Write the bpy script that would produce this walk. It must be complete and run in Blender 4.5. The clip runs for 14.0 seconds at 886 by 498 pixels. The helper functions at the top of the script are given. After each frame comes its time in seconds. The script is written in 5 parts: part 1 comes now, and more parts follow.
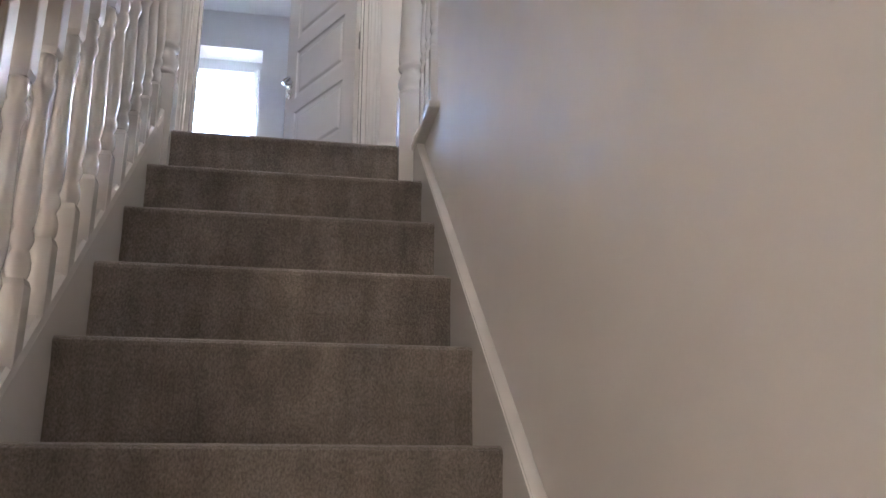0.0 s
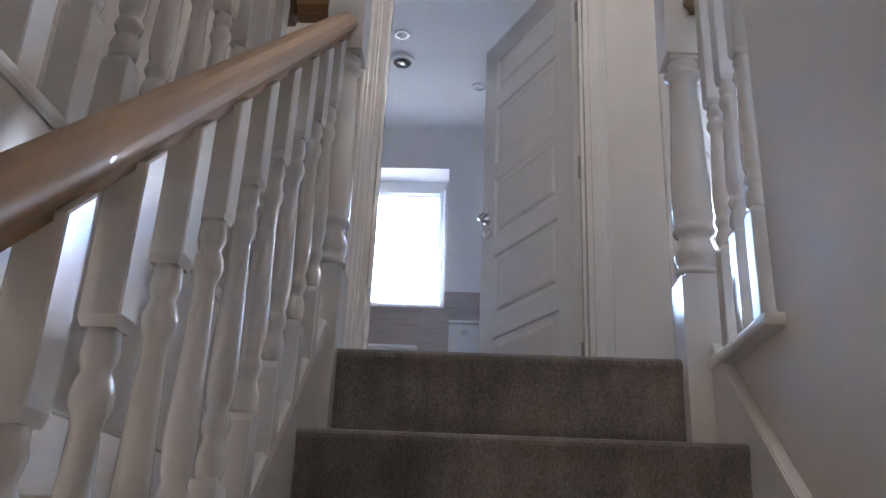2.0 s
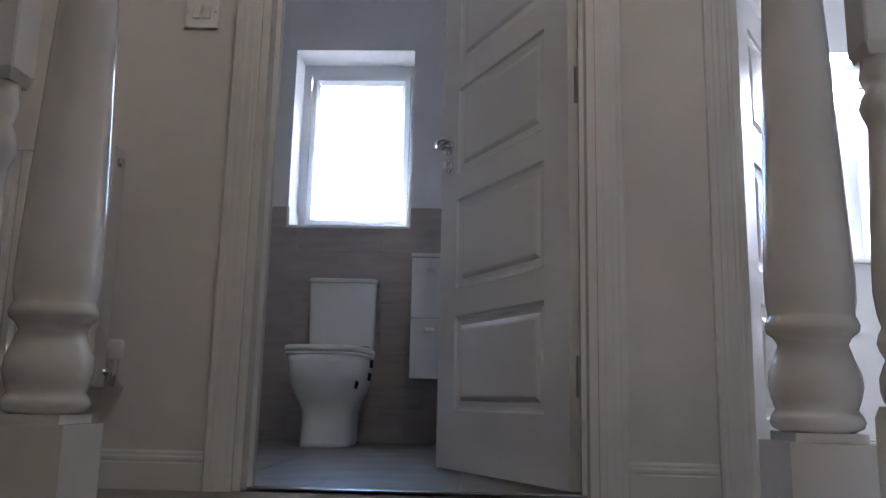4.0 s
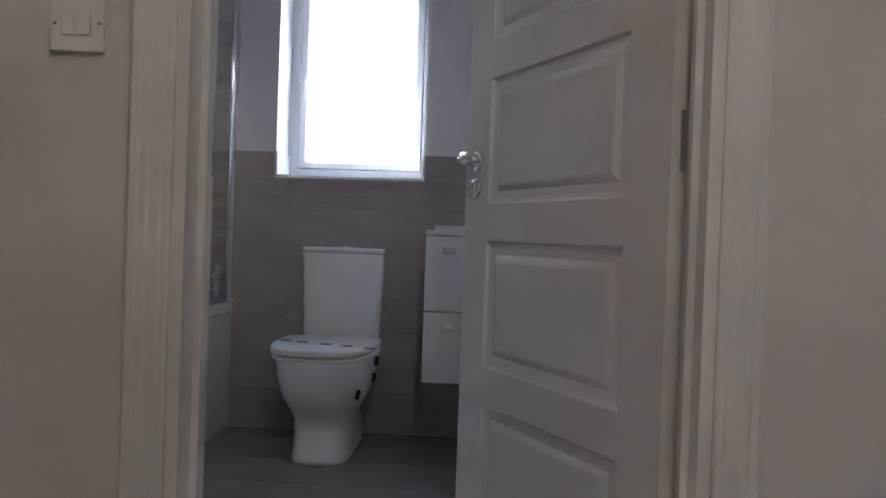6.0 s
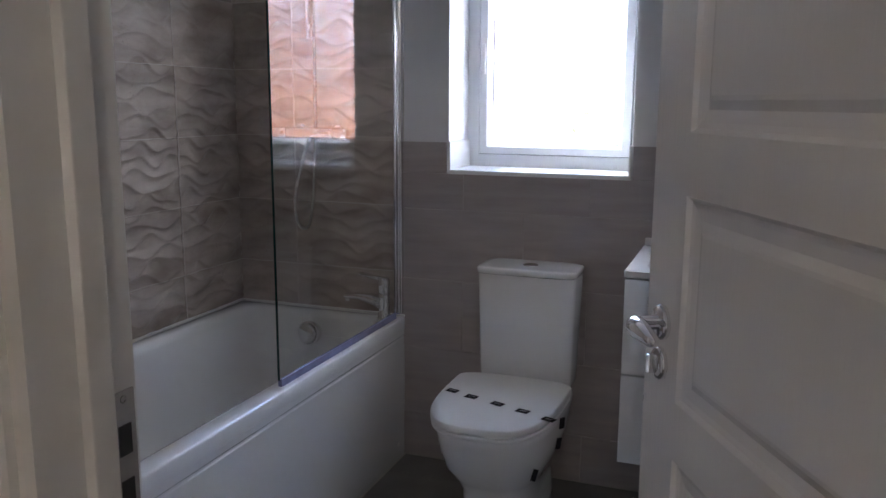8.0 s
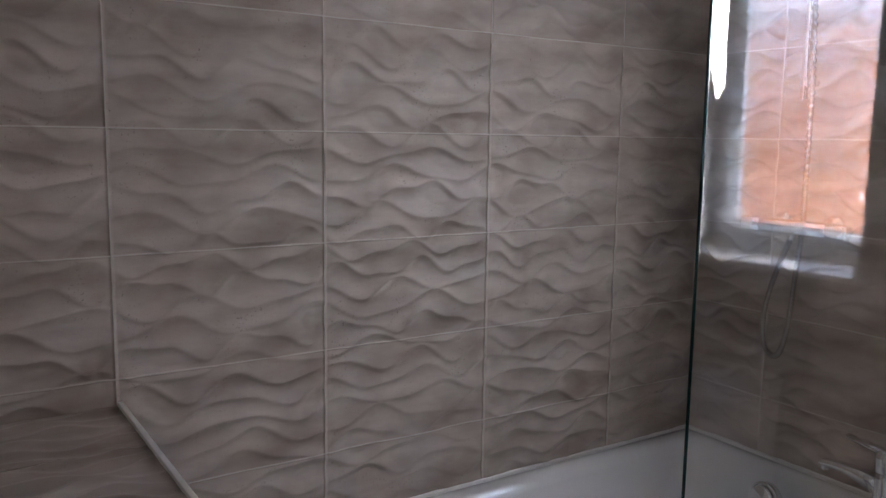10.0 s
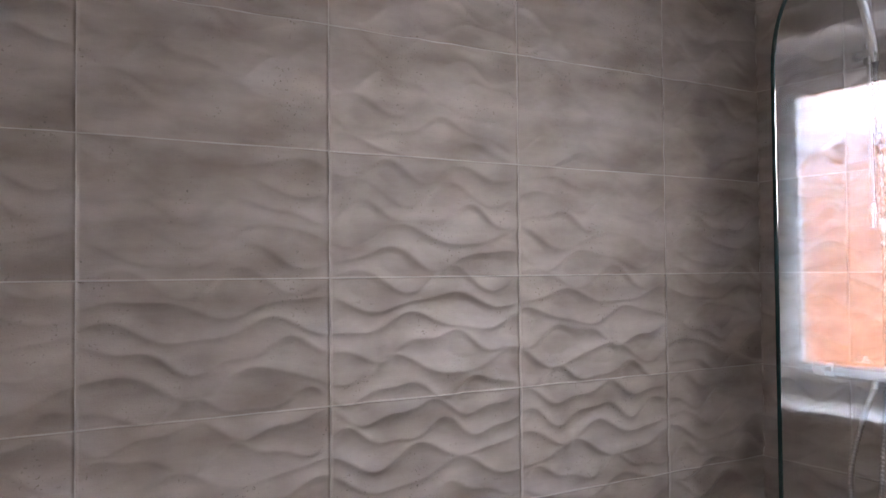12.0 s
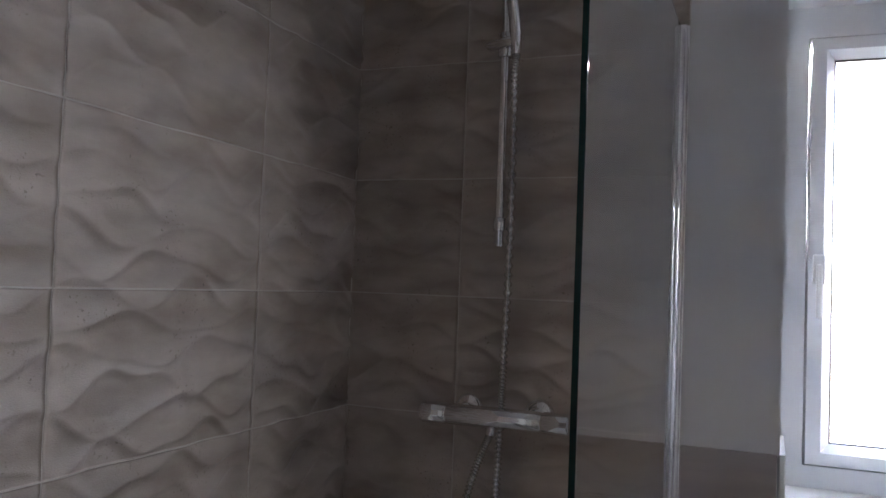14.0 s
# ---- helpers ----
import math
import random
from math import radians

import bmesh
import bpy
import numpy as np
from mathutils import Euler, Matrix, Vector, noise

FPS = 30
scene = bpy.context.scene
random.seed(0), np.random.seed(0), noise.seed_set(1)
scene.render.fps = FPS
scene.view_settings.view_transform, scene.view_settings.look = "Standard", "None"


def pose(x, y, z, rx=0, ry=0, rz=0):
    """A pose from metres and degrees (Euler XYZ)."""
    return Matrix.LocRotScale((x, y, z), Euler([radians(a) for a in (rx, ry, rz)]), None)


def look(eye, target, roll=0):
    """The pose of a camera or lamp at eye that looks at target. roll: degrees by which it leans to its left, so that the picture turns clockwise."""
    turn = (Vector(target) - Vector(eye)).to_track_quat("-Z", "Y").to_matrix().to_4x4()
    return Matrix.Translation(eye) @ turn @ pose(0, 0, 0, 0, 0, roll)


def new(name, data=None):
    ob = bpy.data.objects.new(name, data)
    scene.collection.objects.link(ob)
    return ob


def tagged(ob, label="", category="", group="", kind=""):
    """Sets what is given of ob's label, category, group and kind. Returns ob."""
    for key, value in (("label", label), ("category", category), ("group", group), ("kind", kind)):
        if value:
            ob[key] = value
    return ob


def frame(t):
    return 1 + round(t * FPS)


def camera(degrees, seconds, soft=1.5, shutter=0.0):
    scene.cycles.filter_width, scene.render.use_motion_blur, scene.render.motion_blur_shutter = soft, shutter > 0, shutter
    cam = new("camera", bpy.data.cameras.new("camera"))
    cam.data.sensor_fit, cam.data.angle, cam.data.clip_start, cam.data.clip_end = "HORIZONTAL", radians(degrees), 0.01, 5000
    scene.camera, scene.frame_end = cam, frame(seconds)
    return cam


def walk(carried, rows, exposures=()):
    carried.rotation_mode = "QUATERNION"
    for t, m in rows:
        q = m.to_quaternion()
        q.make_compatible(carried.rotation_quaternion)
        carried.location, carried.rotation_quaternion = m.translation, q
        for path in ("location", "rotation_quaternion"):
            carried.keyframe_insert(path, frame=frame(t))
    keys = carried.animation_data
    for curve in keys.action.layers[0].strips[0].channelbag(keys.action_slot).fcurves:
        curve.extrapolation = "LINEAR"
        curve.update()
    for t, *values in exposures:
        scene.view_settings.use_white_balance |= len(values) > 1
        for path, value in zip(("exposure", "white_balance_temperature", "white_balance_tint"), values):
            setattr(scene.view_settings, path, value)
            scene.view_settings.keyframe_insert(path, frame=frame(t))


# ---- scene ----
cam = camera(57.1, 14.0)
PATH = [
    (0, (0.04, -2.599, -1.094), (0.385, -0.703, -0.56), 0.1),
    (0.5, (0.031, -2.38, -0.958), (0.025, -0.461, -0.395), 1.7),
    (1, (-0.015, -2.166, -0.769), (-0.105, -0.257, -0.179), 1.0),
    (1.5, (-0.031, -1.929, -0.617), (-0.12, -0.051, 0.063), 2.5),
    (2, (-0.085, -1.74, -0.433), (-0.18, 0.123, 0.287), 2.6),
    (2.5, (-0.017, -1.56, -0.285), (-0.053, 0.333, 0.359), 1.8),
    (3, (0.014, -1.36, -0.139), (-0.033, 0.57, 0.384), 0.7),
    (3.5, (0.022, -1.134, 0.04), (-0.047, 0.807, 0.519), 0.8),
    (4, (0.034, -0.898, 0.21), (-0.049, 1.066, 0.579), 1.3),
    (4.2, (0.013, -0.841, 0.265), (-0.093, 1.129, 0.588), 1.1),
    (6.3, (-0.023, -0.117, 0.946), (-0.15, 1.877, 0.875), 2.4),
    (6.5, (-0.02, -0.041, 1.005), (-0.192, 1.949, 0.901), 2.3),
    (7, (-0.037, 0.156, 1.147), (-0.27, 2.134, 0.965), 2.0),
    (7.5, (0.001, 0.332, 1.241), (-0.377, 2.283, 1.023), 1.3),
    (8, (0.043, 0.526, 1.352), (-0.647, 2.37, 0.999), 0.3),
    (8.5, (-0.007, 0.713, 1.399), (-1.016, 2.396, 1.012), -1.5),
    (9, (-0.043, 0.901, 1.405), (-1.263, 2.439, 1.021), -1.0),
    (9.2, (-0.055, 0.992, 1.439), (-1.372, 2.446, 1.046), -0.1),
    (11.3, (-0.376, 1.356, 1.477), (-2.247, 2.064, 1.459), -0.3),
    (11.5, (-0.369, 1.369, 1.471), (-2.191, 2.194, 1.506), -0.2),
    (12, (-0.376, 1.387, 1.487), (-2.096, 2.407, 1.542), -0.5),
    (12.5, (-0.463, 1.435, 1.465), (-2.079, 2.611, 1.532), -0.5),
    (13, (-0.607, 1.598, 1.481), (-2.194, 2.814, 1.536), 1.1),
    (13.5, (-0.776, 1.692, 1.502), (-2.107, 3.185, 1.534), 1.8),
    (14, (-0.997, 1.672, 1.5), (-1.744, 3.525, 1.587), 2.2),
]
walk(cam, [(t, look(eye, target, roll)) for t, eye, target, roll in PATH],
     [(0.0, 6.62, 5750, 14), (1.0, 6.32, 5450, 14), (2.0, 6.02, 5550, 14), (3.3, 5.92, 5800, 14), (4.0, 5.35, 5800, 14), (6.5, 5.43, 6100, 15), (7.5, 5.33, 6150, 15),
      (9.2, 5.33, 6400, 16), (11.5, 6.12, 6700, 20), (12.5, 6.0, 6700, 18), (13.0, 5.68, 6700, 17), (13.6, 5.33, 6500, 16), (14.0, 5.10, 6400, 15)])


# ---- world and large lights ----
scene.cycles.caustics_refractive = True
scene.cycles.caustics_reflective = True
world = bpy.data.worlds.new("sky")
scene.world = world
world.use_nodes = True
wn = world.node_tree
sky = wn.nodes.new("ShaderNodeTexSky")
sky.sky_type = "NISHITA"
sky.sun_disc = False
sky.air_density, sky.dust_density = 1.0, 2.0
sky.sun_elevation = radians(42)
sky.sun_rotation = radians(98)
wn.links.new(sky.outputs[0], wn.nodes["Background"].inputs[0])
wn.nodes["Background"].inputs[1].default_value = 0.13

sun_data = bpy.data.lights.new("sun", "SUN")
sun_data.energy, sun_data.angle, sun_data.color = 2.0, radians(0.5), (1.0, 0.95, 0.88)
sun_lamp = new("sun", sun_data)
sun_lamp.matrix_world = look((30 * math.sin(radians(98)), 30 * math.cos(radians(98)), 27), (0, 0, 0))


# added lamps in the bathroom window's reveals and bedroom window's head boost sky light
for name, eye, aim, width, tall, watts, spread in (("bathroom_sky_fill", (-0.336, 3.455, 1.80), (-1.87, 1.40, 1.10), 0.085, 0.40, 0.062, 92),
                                                   ("bathroom_sky_fill", (-0.955, 3.615, 1.66), (0.0, 1.8, 1.1), 0.07, 0.76, 0.53, 110),
                                                   ("bedroom_sky_fill", (2.30, 3.44, 2.092), (2.30, 2.505, 1.472), 1.34, 0.10, 1.6, 180)):
    d = bpy.data.lights.new(name, "AREA")
    d.shape, d.size, d.size_y, d.energy, d.color, d.spread = "RECTANGLE", width, tall, watts, (0.93, 0.97, 1.0), radians(spread)
    new(name, d).matrix_world = look(eye, aim)

# ---- materials ----
def material(name, colour, rough=0.5, metal=0.0, spread=0.0, scale=8.0, bump=0.0, bump_scale=200.0, stretch=(1, 1, 1),
             second=None, spec=0.5, coat=0.0, island=0.0, sheen=0.0):
    """A principled surface with a mottle between two tones, a fine relief and a little uneven gloss."""
    m = bpy.data.materials.new(name)
    m.use_nodes = True
    nt = m.node_tree
    b = nt.nodes["Principled BSDF"]
    b.inputs["Roughness"].default_value = rough
    b.inputs["Metallic"].default_value = metal
    b.inputs["Specular IOR Level"].default_value = spec
    b.inputs["Coat Weight"].default_value = coat
    b.inputs["Sheen Weight"].default_value = sheen
    co = nt.nodes.new("ShaderNodeTexCoord")
    mp = nt.nodes.new("ShaderNodeMapping")
    mp.inputs["Scale"].default_value = stretch
    nt.links.new(co.outputs["Object"], mp.inputs[0])
    no = nt.nodes.new("ShaderNodeTexNoise")
    no.inputs["Scale"].default_value, no.inputs["Detail"].default_value = scale, 6
    nt.links.new(mp.outputs[0], no.inputs[0])
    second = second or tuple(c * (1 - spread) for c in colour)
    ramp = nt.nodes.new("ShaderNodeMapRange")
    ramp.inputs[1].default_value, ramp.inputs[2].default_value = 0.32, 0.68
    nt.links.new(no.outputs[0], ramp.inputs[0])
    mix = nt.nodes.new("ShaderNodeMix")
    mix.data_type = "RGBA"
    mix.inputs[6].default_value, mix.inputs[7].default_value = (*colour, 1), (*second, 1)
    nt.links.new(ramp.outputs[0], mix.inputs[0])
    out = mix.outputs[2]
    if island:
        info = nt.nodes.new("ShaderNodeObjectInfo")
        hsv = nt.nodes.new("ShaderNodeHueSaturation")
        r2 = nt.nodes.new("ShaderNodeMapRange")
        r2.inputs[3].default_value, r2.inputs[4].default_value = 1 - island, 1 + island
        nt.links.new(info.outputs["Random"], r2.inputs[0])
        nt.links.new(r2.outputs[0], hsv.inputs["Value"])
        nt.links.new(out, hsv.inputs["Color"])
        out = hsv.outputs[0]
    nt.links.new(out, b.inputs["Base Color"])
    rr = nt.nodes.new("ShaderNodeMapRange")
    rr.inputs[3].default_value, rr.inputs[4].default_value = rough * 0.85, min(1, rough * 1.2)
    nt.links.new(no.outputs[0], rr.inputs[0])
    nt.links.new(rr.outputs[0], b.inputs["Roughness"])
    if bump:
        n2 = nt.nodes.new("ShaderNodeTexNoise")
        n2.inputs["Scale"].default_value, n2.inputs["Detail"].default_value = bump_scale, 3
        nt.links.new(mp.outputs[0], n2.inputs[0])
        bp = nt.nodes.new("ShaderNodeBump")
        bp.inputs["Strength"].default_value, bp.inputs["Distance"].default_value = bump, 0.002
        nt.links.new(n2.outputs[0], bp.inputs["Height"])
        nt.links.new(bp.outputs[0], b.inputs["Normal"])
    return m


def glass_material(name, tint, bump=0.0, scale=60.0, ior=1.5, rough=0.0):
    m = bpy.data.materials.new(name)
    m.use_nodes = True
    nt = m.node_tree
    b = nt.nodes["Principled BSDF"]
    b.inputs["Base Color"].default_value = (*tint, 1)
    b.inputs["Transmission Weight"].default_value = 1
    b.inputs["Roughness"].default_value = rough
    b.inputs["IOR"].default_value = ior
    if bump:
        # curled strokes: the level lines of a warped noise stand up as rounded ribs
        co = nt.nodes.new("ShaderNodeTexCoord")
        wob = nt.nodes.new("ShaderNodeTexNoise")
        wob.inputs["Scale"].default_value, wob.inputs["Detail"].default_value = scale, 1.0
        wob.inputs["Distortion"].default_value = 0.8
        nt.links.new(co.outputs["Object"], wob.inputs[0])
        sub = nt.nodes.new("ShaderNodeMath")
        sub.operation = "SUBTRACT"
        sub.inputs[1].default_value = 0.5
        nt.links.new(wob.outputs[0], sub.inputs[0])
        mag = nt.nodes.new("ShaderNodeMath")
        mag.operation = "ABSOLUTE"
        nt.links.new(sub.outputs[0], mag.inputs[0])
        vo = nt.nodes.new("ShaderNodeMapRange")
        vo.interpolation_type = "SMOOTHSTEP"
        vo.inputs[1].default_value, vo.inputs[2].default_value, vo.inputs[3].default_value, vo.inputs[4].default_value = 0.0, 0.05, 1.0, 0.0
        nt.links.new(mag.outputs[0], vo.inputs[0])
        bp = nt.nodes.new("ShaderNodeBump")
        bp.inputs["Strength"].default_value, bp.inputs["Distance"].default_value = bump, 0.0025
        nt.links.new(vo.outputs[0], bp.inputs["Height"])
        nt.links.new(bp.outputs[0], b.inputs["Normal"])
    return m


def carpet_material():
    """Cut pile: mottled twist yarn, with baluster shadows and tuft-gap shade put into colour."""
    # coarse mottle deepened to suggest the soft shadows of the balusters
    m = material("carpet", (0.35, 0.305, 0.268), 0.95, 0, 0.34, 9, 0, spec=0.05, sheen=0.5)
    nt = m.node_tree
    b = nt.nodes["Principled BSDF"]
    base = b.inputs["Base Color"].links[0].from_socket
    co = nt.nodes.new("ShaderNodeTexCoord")
    mp = nt.nodes.new("ShaderNodeMapping")
    mp.inputs["Scale"].default_value = (1, 1, 0.6)
    nt.links.new(co.outputs["Object"], mp.inputs[0])
    fine = nt.nodes.new("ShaderNodeTexNoise")
    fine.inputs["Scale"].default_value, fine.inputs["Detail"].default_value, fine.inputs["Roughness"].default_value = 260, 4, 0.75
    nt.links.new(mp.outputs[0], fine.inputs[0])
    # shade in the gaps between tufts, as darker colour
    rg = nt.nodes.new("ShaderNodeMapRange")
    rg.inputs[1].default_value, rg.inputs[2].default_value, rg.inputs[3].default_value, rg.inputs[4].default_value = 0.35, 0.68, 0.55, 1.30
    nt.links.new(fine.outputs[0], rg.inputs[0])
    # pile brushed this way and that: soft upright streaks
    mp2 = nt.nodes.new("ShaderNodeMapping")
    mp2.inputs["Scale"].default_value = (1, 0.6, 0.18)
    nt.links.new(co.outputs["Object"], mp2.inputs[0])
    brush = nt.nodes.new("ShaderNodeTexNoise")
    brush.inputs["Scale"].default_value, brush.inputs["Detail"].default_value, brush.inputs["Roughness"].default_value = 17, 4, 0.6
    nt.links.new(mp2.outputs[0], brush.inputs[0])
    rg2 = nt.nodes.new("ShaderNodeMapRange")
    rg2.inputs[1].default_value, rg2.inputs[2].default_value, rg2.inputs[3].default_value, rg2.inputs[4].default_value = 0.3, 0.7, 0.76, 1.2
    nt.links.new(brush.outputs[0], rg2.inputs[0])
    both = nt.nodes.new("ShaderNodeMath")
    both.operation = "MULTIPLY"
    nt.links.new(rg.outputs[0], both.inputs[0])
    nt.links.new(rg2.outputs[0], both.inputs[1])
    hs = nt.nodes.new("ShaderNodeHueSaturation")
    nt.links.new(base, hs.inputs["Color"])
    nt.links.new(both.outputs[0], hs.inputs["Value"])
    nt.links.new(hs.outputs[0], b.inputs["Base Color"])
    bp = nt.nodes.new("ShaderNodeBump")
    bp.inputs["Strength"].default_value, bp.inputs["Distance"].default_value = 0.9, 0.006
    nt.links.new(fine.outputs[0], bp.inputs["Height"])
    nt.links.new(bp.outputs[0], b.inputs["Normal"])
    return m


def brick_material():
    m = bpy.data.materials.new("red_brick")
    m.use_nodes = True
    nt = m.node_tree
    b = nt.nodes["Principled BSDF"]
    b.inputs["Roughness"].default_value = 0.9
    co = nt.nodes.new("ShaderNodeTexCoord")
    sep = nt.nodes.new("ShaderNodeSeparateXYZ")
    add = nt.nodes.new("ShaderNodeMath")
    com = nt.nodes.new("ShaderNodeCombineXYZ")
    nt.links.new(co.outputs["Object"], sep.inputs[0])
    nt.links.new(sep.outputs[0], add.inputs[0])
    nt.links.new(sep.outputs[1], add.inputs[1])
    nt.links.new(add.outputs[0], com.inputs[0])
    nt.links.new(sep.outputs[2], com.inputs[1])
    br = nt.nodes.new("ShaderNodeTexBrick")
    br.inputs["Color1"].default_value = (0.36, 0.105, 0.030, 1)
    br.inputs["Color2"].default_value = (0.29, 0.080, 0.024, 1)
    br.inputs["Mortar"].default_value = (0.30, 0.19, 0.12, 1)
    br.inputs["Scale"].default_value = 1.0
    br.inputs["Brick Width"].default_value, br.inputs["Row Height"].default_value = 0.225, 0.075
    br.inputs["Mortar Size"].default_value = 0.008
    nt.links.new(com.outputs[0], br.inputs[0])
    nt.links.new(br.outputs[0], b.inputs["Base Color"])
    return m


def speckle(m, amount, scale):
    """Small dark pits scattered over a stone print."""
    nt = m.node_tree
    b = nt.nodes["Principled BSDF"]
    base = b.inputs["Base Color"].links[0].from_socket
    co = nt.nodes.new("ShaderNodeTexCoord")
    info = nt.nodes.new("ShaderNodeObjectInfo")
    off = nt.nodes.new("ShaderNodeVectorMath")
    off.operation = "ADD"
    nt.links.new(co.outputs["Object"], off.inputs[0])
    nt.links.new(info.outputs["Location"], off.inputs[1])
    fine = nt.nodes.new("ShaderNodeTexNoise")
    fine.inputs["Scale"].default_value, fine.inputs["Detail"].default_value = scale, 3
    patch = nt.nodes.new("ShaderNodeTexNoise")
    patch.inputs["Scale"].default_value = 9
    nt.links.new(off.outputs[0], fine.inputs[0])
    nt.links.new(off.outputs[0], patch.inputs[0])
    r1 = nt.nodes.new("ShaderNodeMapRange")
    r1.inputs[1].default_value, r1.inputs[2].default_value = 0.62, 0.70
    r2 = nt.nodes.new("ShaderNodeMapRange")
    r2.inputs[1].default_value, r2.inputs[2].default_value = 0.5, 0.66
    nt.links.new(fine.outputs[0], r1.inputs[0])
    nt.links.new(patch.outputs[0], r2.inputs[0])
    mul = nt.nodes.new("ShaderNodeMath")
    mul.operation = "MULTIPLY"
    nt.links.new(r1.outputs[0], mul.inputs[0])
    nt.links.new(r2.outputs[0], mul.inputs[1])
    fac = nt.nodes.new("ShaderNodeMath")
    fac.operation = "MULTIPLY"
    fac.inputs[1].default_value = amount
    nt.links.new(mul.outputs[0], fac.inputs[0])
    mix = nt.nodes.new("ShaderNodeMix")
    mix.data_type = "RGBA"
    mix.inputs[7].default_value = (0.16, 0.13, 0.11, 1)
    nt.links.new(fac.outputs[0], mix.inputs[0])
    nt.links.new(base, mix.inputs[6])
    nt.links.new(mix.outputs[2], b.inputs["Base Color"])
    return m


M = {
    "wall": material("wall_paint", (0.74, 0.71, 0.68), 0.55, 0, 0.04, 3, 0.12, 260),
    "bath_wall": material("bathroom_paint", (0.79, 0.785, 0.79), 0.5, 0, 0.04, 3, 0.1, 260),
    "ceiling": material("ceiling_paint", (0.8, 0.8, 0.8), 0.8, 0, 0.03, 4, 0.12, 220),
    "gloss": material("gloss_white", (0.79, 0.775, 0.75), 0.16, 0, 0.03, 12, 0.08, 90, coat=0.3),
    "door": material("door_paint", (0.76, 0.74, 0.72), 0.24, 0, 0.03, 6, 0.25, 160, stretch=(1, 1, 0.08)),
    "carpet": carpet_material(),
    "oak": material("handrail_oak", (0.38, 0.225, 0.10), 0.34, 0, 0.05, 2, 0.0, 40, stretch=(6, 1, 1), coat=0.25),
    "tile": speckle(material("stone_tile", (0.52, 0.455, 0.41), 0.36, 0, 0, 5, 0.35, 300, (1, 0.5, 2.5), (0.32, 0.262, 0.222), island=0.06), 0.7, 170),
    "tile_flat": material("matt_tile", (0.43, 0.385, 0.372), 0.42, 0, 0, 5, 0.2, 260, (0.6, 1, 5), (0.345, 0.305, 0.295), island=0.04),
    "grout": material("grout", (0.62, 0.58, 0.54), 0.9, 0, 0.1, 30, 0.3, 300),
    "grout_grey": material("grey_grout", (0.43, 0.40, 0.38), 0.9, 0, 0.1, 30, 0.3, 300),
    "floor_tile": material("floor_tile", (0.23, 0.225, 0.215), 0.32, 0, 0.25, 6, 0.2, 150, island=0.05),
    "acrylic": material("white_acrylic", (0.83, 0.83, 0.83), 0.1, 0, 0.01, 3, coat=0.4),
    "ceramic": material("white_ceramic", (0.82, 0.82, 0.81), 0.07, 0, 0.01, 3, coat=0.5),
    "plastic": material("white_plastic", (0.8, 0.8, 0.78), 0.3, 0, 0.02, 10),
    "upvc": material("white_upvc", (0.82, 0.83, 0.84), 0.22, 0, 0.02, 10),
    "chrome": material("chrome", (0.82, 0.82, 0.83), 0.07, 1, 0.02, 20),
    "steel": material("brushed_steel", (0.58, 0.57, 0.56), 0.2, 1, 0.1, 60),
    "dark": material("black_plastic", (0.015, 0.015, 0.016), 0.35, 0, 0.2, 30),
    "sticker": material("dark_sticker", (0.02, 0.018, 0.024), 0.65, 0, 0.2, 60, spec=0.15),
    "white_mark": material("sticker_mark", (0.6, 0.6, 0.6), 0.4, 0, 0.05, 60),
    "lacquer": material("white_lacquer", (0.8, 0.8, 0.8), 0.1, 0, 0.01, 4, coat=0.3),
    "film": material("blue_film", (0.34, 0.36, 0.58), 0.25, 0, 0.2, 20),
    "edge": material("glass_edge", (0.01, 0.05, 0.05), 0.1, 0, 0.2, 20),
    "screen": glass_material("clear_glass", (0.97, 0.985, 0.98)),
    "obscure": glass_material("obscured_glass", (0.99, 0.99, 0.99), 0.45, 55, 1.45),
    "pane": glass_material("window_glass", (0.99, 1, 1)),
    "brick": brick_material(),
    "roof": material("roof_tile", (0.09, 0.075, 0.08), 0.8, 0, 0.3, 4, 0.6, 20),
    "earth": material("dry_earth", (0.13, 0.105, 0.075), 0.95, 0, 0.4, 1.5, 0.8, 15),
    "leaf": material("leaf", (0.06, 0.10, 0.03), 0.7, 0, 0.4, 3),
    "bark": material("bark", (0.12, 0.085, 0.06), 0.9, 0, 0.4, 12, 0.8, 40),
}


# ---- building helpers ----
def box(bm, x0, x1, y0, y1, z0, z1, bevel=0.0, m=None):
    r = bmesh.ops.create_cube(bm, size=1)
    vs = r["verts"]
    for v in vs:
        v.co = ((x0 + x1) / 2 + v.co.x * (x1 - x0), (y0 + y1) / 2 + v.co.y * (y1 - y0), (z0 + z1) / 2 + v.co.z * (z1 - z0))
    if bevel:
        es = list({e for v in vs for e in v.link_edges})
        r = bmesh.ops.bevel(bm, geom=es, offset=bevel, segments=2, affect="EDGES", profile=0.6)
        vs = list({v for f in r["faces"] for v in f.verts} | {v for v in vs if v.is_valid})
    if m is not None:
        bmesh.ops.transform(bm, matrix=m, verts=[v for v in vs if v.is_valid])
    return bm


def lathe(bm, profile, m=None, n=20, square=0.0):
    """A turned body round z from (radius, height) pairs."""
    rings = []
    for r, z in profile:
        ring = []
        for i in range(n):
            a = 2 * math.pi * i / n
            p = Vector((r * math.cos(a), r * math.sin(a), z))
            ring.append(bm.verts.new(m @ p if m else p))
        rings.append(ring)
    for a, b in zip(rings, rings[1:]):
        for i in range(n):
            bm.faces.new((a[i], a[(i + 1) % n], b[(i + 1) % n], b[i])).smooth = True
    bm.faces.new(rings[0][::-1])
    bm.faces.new(rings[-1])
    return bm


